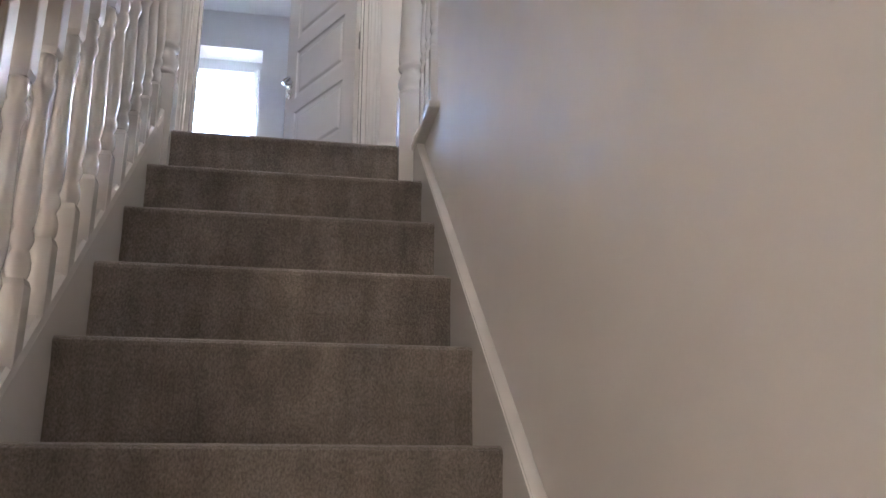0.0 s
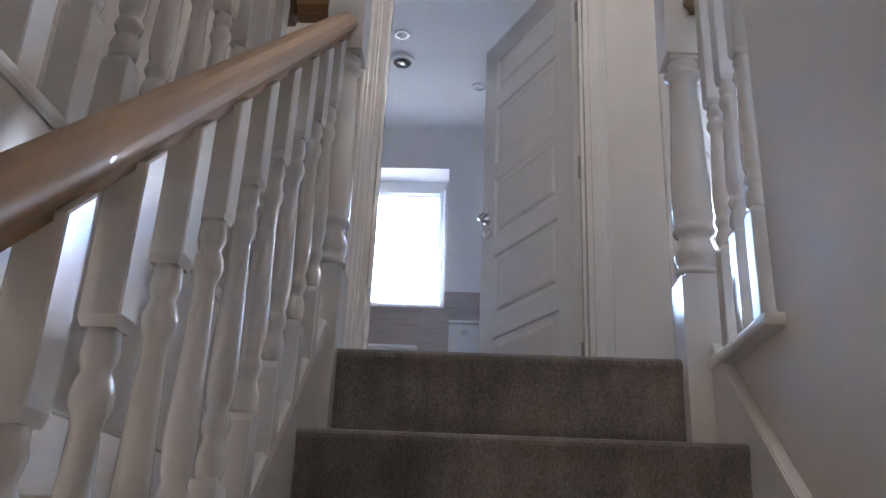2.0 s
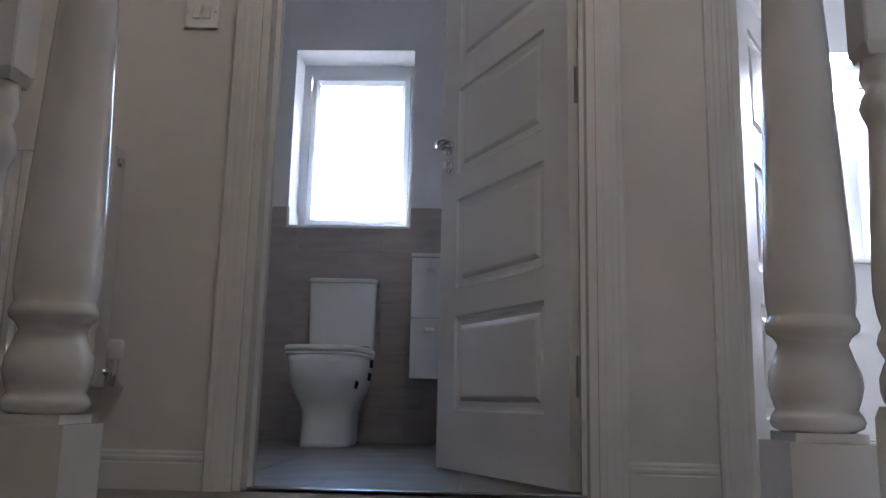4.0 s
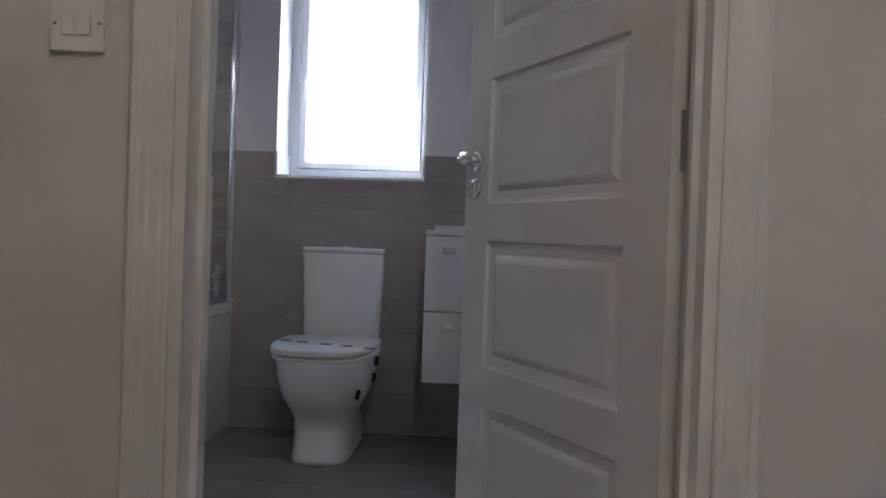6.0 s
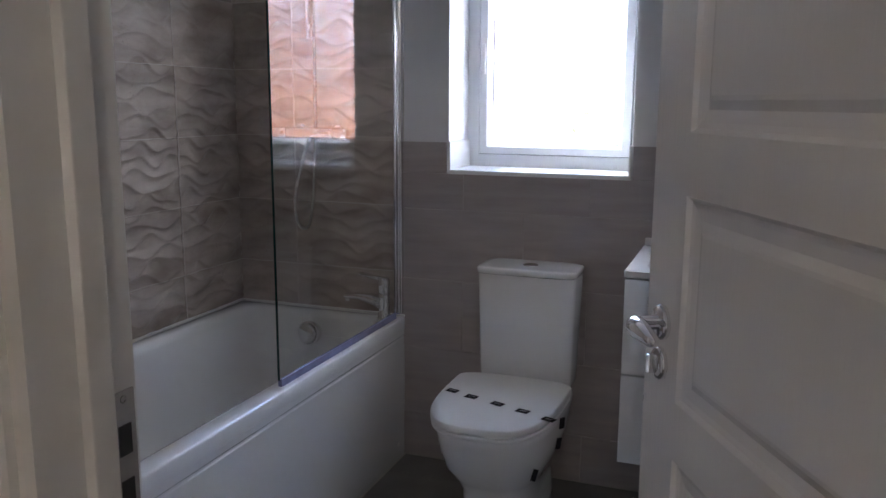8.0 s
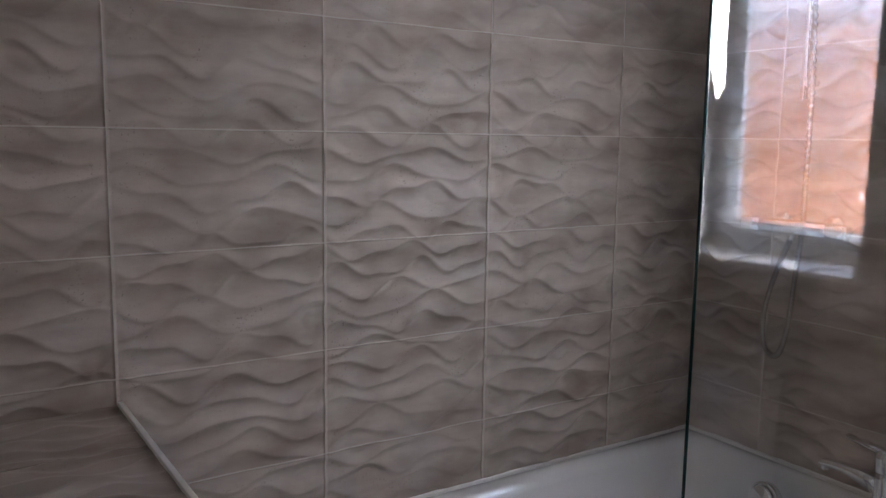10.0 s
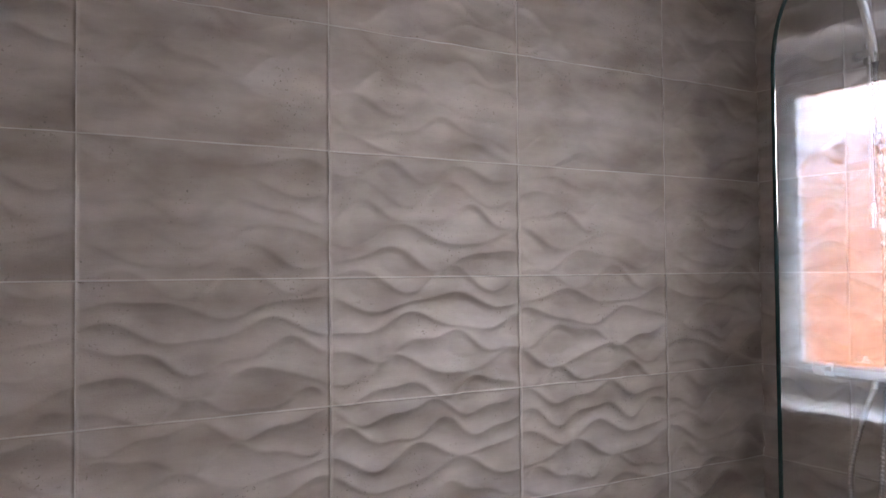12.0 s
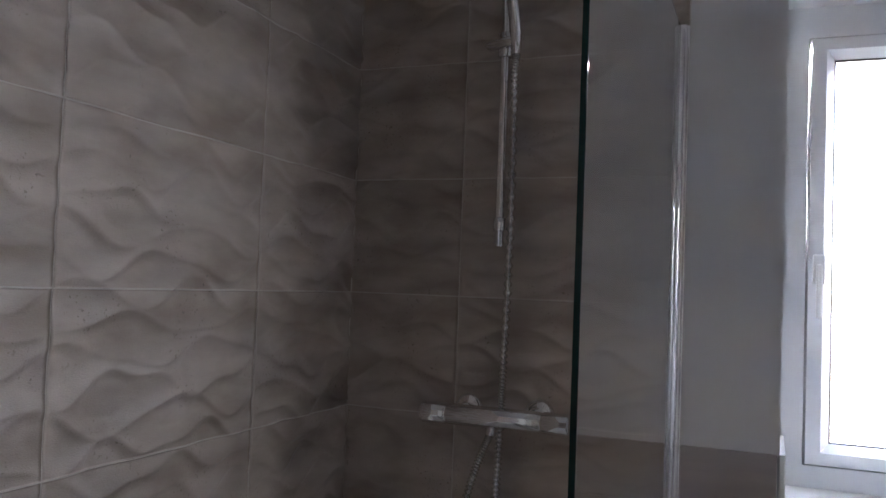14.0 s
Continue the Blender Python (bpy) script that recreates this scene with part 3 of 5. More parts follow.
def lever_set(door, x, z, y, s, d):
    """Lever on a round rose with a thumb turn below. s: the way out of the face; d: the way the lever points."""
    bm = lathe(bmesh.new(), [(0.001, 0), (0.026, 0), (0.026, 0.006), (0.022, 0.010), (0.011, 0.011), (0.010, 0.036), (0.001, 0.037)],
               pose(x, y, z, -90 * s), 24)
    h = part("lever_handle", bm, M["chrome"], door, "polished chrome lever on round rose")
    pts = [(x, y + s * 0.036, z), (x + d * 0.01, y + s * 0.046, z), (x + d * 0.03, y + s * 0.052, z + 0.002), (x + d * 0.058, y + s * 0.052, z + 0.001), (x + d * 0.084, y + s * 0.05, z - 0.003), (x + d * 0.093, y + s * 0.048, z - 0.004)]
    part("lever", sweep(bmesh.new(), pts, [0.010, 0.0135, 0.0155, 0.0135, 0.0095, 0.004], 14), M["chrome"], h)
    bm = lathe(bmesh.new(), [(0.001, 0), (0.024, 0), (0.024, 0.006), (0.02, 0.010), (0.001, 0.0105)], pose(x, y, z - 0.062, -90 * s), 24)
    t = part("thumb_turn", bm, M["chrome"], door, "round chrome thumb turn")
    box_bm = box(bmesh.new(), x - 0.005, x + 0.005, min(y + s * 0.009, y + s * 0.022), max(y + s * 0.009, y + s * 0.022), z - 0.076, z - 0.048, bevel=0.002)
    part("knob", box_bm, M["chrome"], t)


def hinge(door, z, d):
    bm = rod(bmesh.new(), (0, 0.004, z - 0.05), (0, 0.004, z + 0.05), 0.006, 12)
    box(bm, -0.004 if d < 0 else -0.002, 0.002 if d < 0 else 0.004, -0.020, 0.002, z - 0.05, z + 0.05)
    part("hinge", bm, M["steel"], door, "steel butt hinge")


# bathroom door: hinged on the bathroom side, standing open
d1 = thing("bathroom_door", "white five-panel door with chrome lever, standing open into bathroom", "door", at=rotz(0.297, YD1 + 0.004, 0.008, -62))
part("leaf", door_leaf(0.745, 1.985, 0.038, -1), M["door"], d1)
lever_set(d1, -0.685, 1.033, -0.038, -1, 1)
lever_set(d1, -0.685, 1.033, 0.0, 1, 1)
for z in (0.27, 1.02, 1.75):
    hinge(d1, z, -1)
d2 = thing("bedroom_door", "white five-panel door with chrome lever, standing open into bedroom", "door", at=rotz(0.668, YD1 + 0.004, 0.008, 58))
part("leaf", door_leaf(0.745, 1.985, 0.038, 1), M["door"], d2)
lever_set(d2, 0.685, 1.02, -0.038, -1, -1)
for z in (0.27, 1.02, 1.75):
    hinge(d2, z, 1)

bm = box(bmesh.new(), BDOOR[0] + 0.0115, BDOOR[0] + 0.0145, 1.086, 1.116, 0.945, 1.085, bevel=0.001)
sp_ = thing("strike_plate", "brushed steel strike plate let into the door jamb", "strike plate")
part("plate", bm, M["steel"], sp_)
# no openings cut: black blocks on the plate imitate the shade inside the holes
for z in (0.967, 1.022):
    part("keep_hole_shade", B(BDOOR[0] + 0.0143, BDOOR[0] + 0.0152, 1.093, 1.109, z, z + 0.03), M["dark"], sp_)
for z in (0.953, 1.077):
    part("screw", lathe(bmesh.new(), [(0.001, 0), (0.004, 0), (0.003, 0.001), (0.0005, 0.0012)], pose(BDOOR[0] + 0.0145, 1.101, z, 0, 90), 10), M["steel"], sp_)

SKIRT = [(0.0, 0.0), (0.014, 0.0), (0.014, 0.058), (0.011, 0.062), (0.013, 0.066), (0.013, 0.072), (0.009, 0.076), (0.009, 0.082), (0.005, 0.088), (0.0, 0.088)]


def skirting(x0, x1, yface, sgn):
    return prism(bmesh.new(), SKIRT, lambda u, v: (x0, yface + sgn * u, v), lambda u, v: (x1, yface + sgn * u, v))


structure("baseboard_landing", skirting(XB, BDOOR[0] - 0.074, YD0, -1), M["gloss"], "white gloss moulded skirting board", "skirting")
structure("baseboard_doors", skirting(BDOOR[1] + 0.074, RDOOR[0] - 0.074, YD0, -1), M["gloss"], "white gloss moulded skirting board", "skirting")
structure("baseboard_bedroom", skirting(0.66, 3.2, YF, -1), M["gloss"], "white gloss moulded skirting board", "skirting")
structure("threshold", box(bmesh.new(), BDOOR[0] + 0.012, BDOOR[1] - 0.012, 1.045, 1.075, -0.002, 0.006, bevel=0.002), M["steel"], "metal threshold strip", "threshold")

# light switch
sw = thing("light_switch", "white two-gang light switch plate with dark screw heads", "switch")
part("plate", box(bmesh.new(), -0.713, -0.627, YD0 - 0.009, YD0 - 0.0005, 1.123, 1.209, bevel=0.003), M["plastic"], sw)
for x in (-0.683, -0.657):
    bm = box(bmesh.new(), x - 0.010, x + 0.010, YD0 - 0.013, YD0 - 0.008, 1.148, 1.184, bevel=0.0015)
    part("rocker", bm, M["plastic"], sw)
for x in (-0.705, -0.635):
    part("screw", lathe(bmesh.new(), [(0.001, 0), (0.0028, 0), (0.0022, 0.001), (0.0005, 0.0012)], pose(x, YD0 - 0.009, 1.166, 90), 10), M["steel"], sw)

# radiator on the landing
ra = thing("radiator", "white fluted panel radiator with valve on the landing wall", "radiator")
out = []
x = -1.52
while x < -0.872:
    out += [(x, 0.928), (x + 0.006, 0.92), (x + 0.022, 0.92), (x + 0.028, 0.928)]
    x += 0.0333
out = [(-1.53, 0.93)] + out + [(-0.868, 0.93), (-0.868, 0.945), (-1.53, 0.945)]
part("panel", prism(bmesh.new(), out, lambda u, v: (u, v, 0.235), lambda u, v: (u, v, 0.775)), M["gloss"], ra)
part("side_cover", box(bmesh.new(), -0.868, -0.858, 0.915, 0.982, 0.225, 0.79, bevel=0.002), M["gloss"], ra)
part("side_cover", box(bmesh.new(), -1.54, -1.53, 0.915, 0.982, 0.225, 0.79, bevel=0.002), M["gloss"], ra)
bm = bmesh.new()
for i in range(22):
    box(bm, -1.525 + i * 0.03, -1.515 + i * 0.03, 0.922, 0.978, 0.778, 0.786)
box(bm, -1.53, -0.868, 0.917, 0.925, 0.776, 0.788)
box(bm, -1.53, -0.868, 0.972, 0.98, 0.776, 0.788)
part("top_grille", bm, M["gloss"], ra)
part("plug", lathe(bmesh.new(), [(0.001, 0), (0.012, 0), (0.012, 0.008), (0.006, 0.01), (0.001, 0.01)], pose(-0.858, 0.947, 0.755, 0, 90), 16), M["steel"], ra, "steel blanking plug")
v = part("valve", rod(bmesh.new(), (-0.868, 0.95, 0.26), (-0.822, 0.95, 0.26), 0.010, 14), M["chrome"], ra, "chrome valve with white head")
part("valve_body", rod(bmesh.new(), (-0.826, 0.95, 0.232), (-0.826, 0.95, 0.29), 0.012, 16), M["chrome"], v)
part("valve_head", lathe(bmesh.new(), [(0.012, 0), (0.018, 0.004), (0.0185, 0.04), (0.015, 0.046), (0.001, 0.047)], pose(-0.826, 0.95, 0.288), 18), M["plastic"], v, "white valve head")
part("valve_tail", rod(bmesh.new(), (-0.826, 0.95, 0.235), (-0.826, 0.998, 0.225), 0.008, 12), M["chrome"], v)

ra.location.x = 0.035

# ---- windows ----
def casement(name, label, x0, x1, z0, z1, y, lights, glass, handle_at=None):
    """A plastic window set in the outer wall; lights: list of (x0, x1) sashes."""
    w = thing(name, label, "window")
    tagged(w, kind="structure")
    f = 0.045
    fr = bmesh.new()
    box(fr, x0 - 0.01, x0 + f, y, y + 0.06, z0 - 0.01, z1 + 0.01)
    box(fr, x1 - 0.032, x1 + 0.01, y, y + 0.06, z0 - 0.01, z1 + 0.01)
    box(fr, x0 + f, x1 - 0.032, y, y + 0.06, z1 - f - 0.02, z1 + 0.01)
    box(fr, x0 + f, x1 - 0.032, y, y + 0.06, z0 - 0.01, z0 + f)
    for a, b in zip(lights, lights[1:]):
        box(fr, a[1], b[0], y + 0.001, y + 0.059, z0 + f, z1 - f - 0.02)
    part("window_frame", fr, M["upvc"], w)
    for a, b in lights:
        zs0, zs1, s, t = z0 + f, z1 - f - 0.02, 0.048, 0.045
        outer, mid, inner = (a, b, zs0, zs1), (a + 0.004, b - 0.004, zs0 + 0.004, zs1 - 0.004), (a + s, b - s, zs0 + t, zs1 - t)
        bm = bmesh.new()
        loops = []
        for (xa, xb, za, zb), yy in ((outer, y + 0.02), (mid, y - 0.008), ((a + s - 0.016, b - s + 0.016, zs0 + t - 0.016, zs1 - t + 0.016), y - 0.010), (inner, y + 0.012), (inner, y + 0.05), (outer, y + 0.05)):
            loops.append([bm.verts.new(p) for p in ((xa, yy, za), (xb, yy, za), (xb, yy, zb), (xa, yy, zb))])
        for p, q in zip(loops, loops[1:] + loops[:1]):
            for i in range(4):
                bm.faces.new((p[i], p[(i + 1) % 4], q[(i + 1) % 4], q[i]))
        sash = part("sash", bm, M["upvc"], w)
        pane = part("pane", B(a + s - 0.005, b - s + 0.005, y + 0.022, y + 0.028, zs0 + t - 0.005, zs1 - t + 0.005), glass, sash, "textured obscured glass" if glass is M["obscure"] else "clear glass")
        pane.visible_shadow = False
        gas = bmesh.new()
        for q in ((a + s - 0.003, a + s + 0.003, zs0 + t, zs1 - t), (b - s - 0.003, b - s + 0.003, zs0 + t, zs1 - t), (a + s + 0.003, b - s - 0.003, zs0 + t - 0.003, zs0 + t + 0.003), (a + s + 0.003, b - s - 0.003, zs1 - t - 0.003, zs1 - t + 0.003)):
            box(gas, q[0], q[1], y + 0.0185, y + 0.0215, q[2], q[3])
        part("gasket", gas, M["dark"], sash, "black rubber gasket")
        if handle_at:
            hx, hz = (a + s / 2, handle_at)
            bm = box(bmesh.new(), hx - 0.012, hx + 0.012, y - 0.022, y - 0.009, hz - 0.03, hz + 0.03, bevel=0.004)
            h = part("handle", bm, M["plastic"], sash, "white window handle")
            part("lever", box(bmesh.new(), hx - 0.006, hx + 0.006, y - 0.032, y - 0.021, hz - 0.10, hz + 0.010, bevel=0.004), M["plastic"], h)
    return w


YW = 3.512
casement("window_bathroom", "white plastic window with textured obscured glass above the toilet", *WIN[:2], WIN[2] + 0.012, WIN[3], YW, [(WIN[0] + 0.046, WIN[1] - 0.034)], M["obscure"], 1.56)
casement("window_bedroom", "white plastic bedroom window with clear glass", *BWIN[:2], BWIN[2] + 0.02, BWIN[3], YW, [(1.647, 2.07), (2.12, 2.48), (2.53, 2.953)], M["pane"])
w = thing("window_below", "white framed window of the room below", "window")
tagged(w, kind="structure")
bm = bmesh.new()
for a in ((1.12, 1.18, -1.75, -0.76), (1.69, 1.75, -1.75, -0.76), (1.18, 1.69, -0.82, -0.76), (1.18, 1.69, -1.75, -1.69)):
    box(bm, -2.0, -1.94, *a)
part("window_frame", bm, M["upvc"], w)
p_ = part("pane", B(-1.975, -1.97, 1.17, 1.7, -1.7, -0.81), M["pane"], w, "clear glass")
p_.visible_shadow = False
ws = thing("window_sill", "white tiled sill and reveal strip under the bathroom window", "window sill")
tagged(ws, kind="structure")
part("sill", box(bmesh.new(), WIN[0] + 0.001, WIN[1] - 0.001, YF - 0.012, YW + 0.002, WIN[2] - 0.004, WIN[2] + 0.012, bevel=0.002), M["plastic"], ws)
part("reveal_strip", box(bmesh.new(), WIN[0] - 0.001, WIN[0] + 0.010, YF - 0.012, YW + 0.002, WIN[2] + 0.012, 1.215, bevel=0.002), M["plastic"], ws)
part("reveal_strip", box(bmesh.new(), WIN[1] - 0.010, WIN[1] + 0.001, YF - 0.012, YW + 0.002, WIN[2] + 0.012, 1.215, bevel=0.002), M["plastic"], ws)
structure("window_board", box(bmesh.new(), BWIN[0] - 0.04, BWIN[1] + 0.04, YF - 0.05, YW + 0.002, BWIN[2] - 0.004, BWIN[2] + 0.022, bevel=0.006), M["gloss"], "white bedroom window board", "window sill")

# ---- bath ----
XP, YN, RIM = -1.142, 1.562, 0.552          # panel face, near end, rim height
bath = thing("bath", "white acrylic bath along the tiled wall", "bath")
cx, cy = (XB + XP) / 2, (YN + YF) / 2
hx, hy = (XP - XB) / 2, (YF - YN) / 2
bm = bmesh.new()
icx = cx - 0.004
rings = [ring_superellipse(cx, cy, RIM - 0.045, hx + 0.002, hy, 60, 96), ring_superellipse(cx, cy, RIM - 0.006, hx + 0.002, hy, 60, 96), ring_superellipse(cx, cy, RIM, hx - 0.004, hy - 0.004, 60, 96),
         ring_superellipse(icx, cy, RIM, hx - 0.05, hy - 0.045, 14, 96), ring_superellipse(icx, cy, RIM - 0.006, hx - 0.064, hy - 0.058, 12, 96),
         ring_superellipse(icx, cy + 0.01, RIM - 0.03, hx - 0.072, hy - 0.066, 11, 96),
         ring_superellipse(icx, cy + 0.03, RIM - 0.22, hx - 0.095, hy - 0.11, 9, 96), ring_superellipse(icx, cy + 0.05, RIM - 0.36, hx - 0.125, hy - 0.18, 7, 96),
         ring_superellipse(icx, cy + 0.06, RIM - 0.40, hx - 0.165, hy - 0.25, 6, 96), ring_superellipse(icx, cy + 0.06, RIM - 0.405, hx - 0.24, hy - 0.4, 6, 96)]
loft(bm, rings, False, True)
part("tub", bm, M["acrylic"], bath)
bm = bmesh.new()
prof = [(-0.03, 0.0), (-0.005, 0.0), (-0.004, 0.02), (-0.004, 0.47), (-0.006, 0.474), (-0.006, 0.480), (-0.003, 0.484), (-0.003, 0.503), (-0.03, 0.503)]
prism(bm, prof, lambda u, v: (XP + u, YN + 0.001, v), lambda u, v: (XP + u, YF - 0.012, v))
part("front_panel", bm, M["acrylic"], bath)
for yy, zz in ((YF - 0.075, 0.06), (YF - 0.9, 0.06)):
    part("screw_cap", lathe(bmesh.new(), [(0.008, 0), (0.008, 0.003), (0.005, 0.005), (0.001, 0.005)], pose(XP - 0.006, yy, zz, 0, 90), 14), M["plastic"], bath)
structure("sealant", box(box(bmesh.new(), XB, XB + 0.012, YN, YF - 0.01, RIM, RIM + 0.010, bevel=0.003), XB, XP, YF - 0.024, YF - 0.011, RIM, RIM + 0.010, bevel=0.003), M["plastic"], "white sealant along the bath rim", "sealant")
of = thing("bath_overflow", "round chrome overflow filler on the bath end", "overflow", at=pose(-1.505, 3.205, 0.475, 84) @ Matrix.Scale(1.25, 4))
part("ring", lathe(bmesh.new(), [(0.028, 0), (0.036, 0.002), (0.037, 0.02), (0.033, 0.026), (0.031, 0.024), (0.031, 0.019)], None, 32), M["chrome"], of)
part("disc", lathe(bmesh.new(), [(0.001, 0.016), (0.029, 0.016), (0.0295, 0.03), (0.026, 0.034), (0.001, 0.035)], None, 32), M["chrome"], of)

tap = thing("bath_tap", "chrome single-lever bath mixer tap on the rim", "tap", at=rotz(-1.205, 3.225, RIM, 6))
part("base", lathe(bmesh.new(), [(0.027, 0), (0.027, 0.006), (0.023, 0.01), (0.021, 0.05), (0.022, 0.085), (0.021, 0.1), (0.001, 0.1)], None, 24), M["chrome"], tap)
bm = loft(bmesh.new(), [[Vector((x, s * w, zc + d)) for s, d in ((-1, -h), (1, -h), (1, h), (-1, h))] for x, w, zc, h in
                        ((-0.01, 0.019, 0.062, 0.022), (-0.05, 0.018, 0.075, 0.016), (-0.10, 0.017, 0.084, 0.010), (-0.15, 0.016, 0.082, 0.008), (-0.158, 0.014, 0.080, 0.006))])
bmesh.ops.bevel(bm, geom=list(bm.edges), offset=0.003, segments=2, affect="EDGES")
part("spout", bm, M["chrome"], tap)
part("aerator", rod(bmesh.new(), (-0.145, 0, 0.062), (-0.145, 0, 0.078), 0.010, 16), M["chrome"], tap)
part("lever_base", lathe(bmesh.new(), [(0.021, 0.101), (0.023, 0.106), (0.023, 0.148), (0.018, 0.16), (0.001, 0.162)], None, 24), M["chrome"], tap)
bm = loft(bmesh.new(), [[Vector((x, s * w, zc + d)) for s, d in ((-1, -h), (1, -h), (1, h), (-1, h))] for x, w, zc, h in
                        ((0.01, 0.016, 0.152, 0.007), (-0.03, 0.014, 0.158, 0.006), (-0.095, 0.010, 0.170, 0.004))])
part("lever", bm, M["chrome"], tap)

# glass screen on the bath edge
XS = -1.165
scr = thing("bath_screen", "clear glass bath screen with rounded top corner", "shower screen")
Y0, Y1, Z0, Z1, R = 2.432, 3.262, RIM + 0.022, 2.0, 0.22
out = [(Y0, Z0), (Y1, Z0), (Y1, Z1), (Y0 + R, Z1)] + [(Y0 + R - R * math.sin(a), Z1 - R + R * math.cos(a)) for a in [math.pi / 2 * i / 14 for i in range(1, 15)]]
bm = prism(bmesh.new(), out, lambda u, v: (XS - 0.003, u, v), lambda u, v: (XS + 0.003, u, v))
gl_ = part("glass", bm, M["screen"], scr, "clear toughened glass")
gl_.visible_shadow = False
# polished green edge
edge = [(Y0, Z0)] + [(Y0 + R - R * math.sin(a), Z1 - R + R * math.cos(a)) for a in [math.pi / 2 * (14 - i) / 14 for i in range(0, 15)]] + [(Y1, Z1)]
bm = bmesh.new()
for (ya_, za_), (yb_, zb_) in zip(edge, edge[1:]):
    d = Vector((0, yb_ - ya_, zb_ - za_)).normalized()
    n_ = Vector((0, -d.z, d.y)) * 0.0015
    vs = [bm.verts.new(Vector((XS + sx * 0.0032, yy, zz)) + n_) for sx in (-1, 1) for yy, zz in ((ya_, za_), (yb_, zb_))]
    ws_ = [bm.verts.new(Vector((XS + sx * 0.0032, yy, zz)) - n_ * 0.3) for sx in (-1, 1) for yy, zz in ((ya_, za_), (yb_, zb_))]
    bm.faces.new((vs[0], vs[1], vs[3], vs[2]))
    bm.faces.new((vs[0], ws_[0], ws_[1], vs[1]))
    bm.faces.new((vs[2], vs[3], ws_[3], ws_[2]))
part("edge", bm, M["edge"], scr, "dark green polished glass edge")
bm = box(bmesh.new(), XS - 0.012, XS + 0.012, 3.255, 3.288, Z0 - 0.008, Z1 + 0.012, bevel=0.002)
box(bm, XS - 0.017, XS + 0.017, 3.268, 3.2885, Z0 - 0.01, Z1 + 0.014, bevel=0.002)
part("wall_profile", bm, M["chrome"], scr, "chrome wall channel")
part("hinge_profile", rod(bmesh.new(), (XS, 3.246, Z0), (XS, 3.246, Z1), 0.009, 16), M["chrome"], scr, "chrome pivot profile")
part("seal", box(bmesh.new(), XS - 0.006, XS + 0.007, Y0 + 0.004, Y1 - 0.02, RIM + 0.002, Z0 + 0.003, bevel=0.002), M["film"], scr, "blue film along the bottom seal")

# ---- shower ----
sh = thing("shower_mixer", "chrome bar shower with riser rail and ribbed hose", "shower")
YT = YF - 0.012
bar = part("mixer_bar", lathe(bmesh.new(), [(0.014, 0), (0.0205, 0.003), (0.0215, 0.006), (0.0215, 0.054), (0.019, 0.056), (0.019, 0.060), (0.021, 0.062), (0.021, 0.25), (0.019, 0.252), (0.019, 0.256), (0.0215, 0.258), (0.0215, 0.306), (0.0205, 0.309), (0.014, 0.312)], pose(-1.656, 3.222, 1.240, 0, 90), 24), M["chrome"], sh, "chrome thermostatic bar")
for x in (-1.575, -1.425):
    part("wall_rose", lathe(bmesh.new(), [(0.032, 0), (0.031, 0.004), (0.02, 0.014), (0.0135, 0.016), (0.0135, 0.058), (0.001, 0.058)], pose(x, YT, 1.245, 90), 24), M["chrome"], bar, "chrome wall rose")
part("outlet", rod(bmesh.new(), (-1.505, 3.222, 1.205), (-1.505, 3.222, 1.222), 0.010, 14), M["chrome"], bar)
rail = part("riser_rail", rod(bmesh.new(), (-1.505, 3.232, 1.58), (-1.505, 3.232, 2.27), 0.0095, 16), M["chrome"], sh)
for z in (1.625, 2.24):
    part("bracket", rod(rod(bmesh.new(), (-1.505, 3.23, z), (-1.505, YT, z), 0.009, 14), (-1.505, 3.232, z - 0.014), (-1.505, 3.232, z + 0.014), 0.013, 16), M["chrome"], rail)
sl = part("slider", rod(rod(bmesh.new(), (-1.505, 3.232, 1.965), (-1.505, 3.232, 2.015), 0.016, 18), (-1.54, 3.228, 1.99), (-1.47, 3.20, 1.99), 0.011, 16), M["chrome"], sh, "chrome sliding holder")
hs = part("handset", sweep(bmesh.new(), [(-1.470, 3.195, 1.96), (-1.471, 3.19, 2.0), (-1.474, 3.165, 2.08), (-1.478, 3.13, 2.16), (-1.482, 3.10, 2.2)], [0.009, 0.012, 0.0125, 0.013, 0.016], 16), M["chrome"], sh, "chrome hand shower")
part("spray_head", lathe(bmesh.new(), [(0.012, 0.03), (0.045, 0.012), (0.047, 0.004), (0.044, -0.004), (0.001, -0.006)], pose(-1.483, 3.085, 2.205, 35), 28), M["chrome"], hs)


def bezier(ctrl, n):
    pts = []
    for i in range(len(ctrl) - 1):
        p0, p1, p2, p3 = (Vector(ctrl[max(0, i - 1)]), Vector(ctrl[i]), Vector(ctrl[i + 1]), Vector(ctrl[min(len(ctrl) - 1, i + 2)]))
        for k in range(n):
            t = k / n
            pts.append(0.5 * ((2 * p1) + (-p0 + p2) * t + (2 * p0 - 5 * p1 + 4 * p2 - p3) * t * t + (-p0 + 3 * p1 - 3 * p2 + p3) * t ** 3))
    return pts + [Vector(ctrl[-1])]


hose = bezier([(-1.470, 3.195, 1.962), (-1.474, 3.20, 1.90), (-1.482, 3.232, 1.6), (-1.492, 3.248, 1.35), (-1.497, 3.256, 1.24), (-1.494, 3.235, 1.10), (-1.494, 3.215, 0.96),
               (-1.515, 3.21, 0.885), (-1.555, 3.21, 0.90), (-1.565, 3.212, 1.0), (-1.535, 3.218, 1.13), (-1.507, 3.222, 1.205)], 60)
part("hose", sweep(bmesh.new(), hose, [0.0085 if i % 4 < 2 else 0.0048 for i in range(len(hose))], 10), M["steel"], sh, "ribbed steel hose")

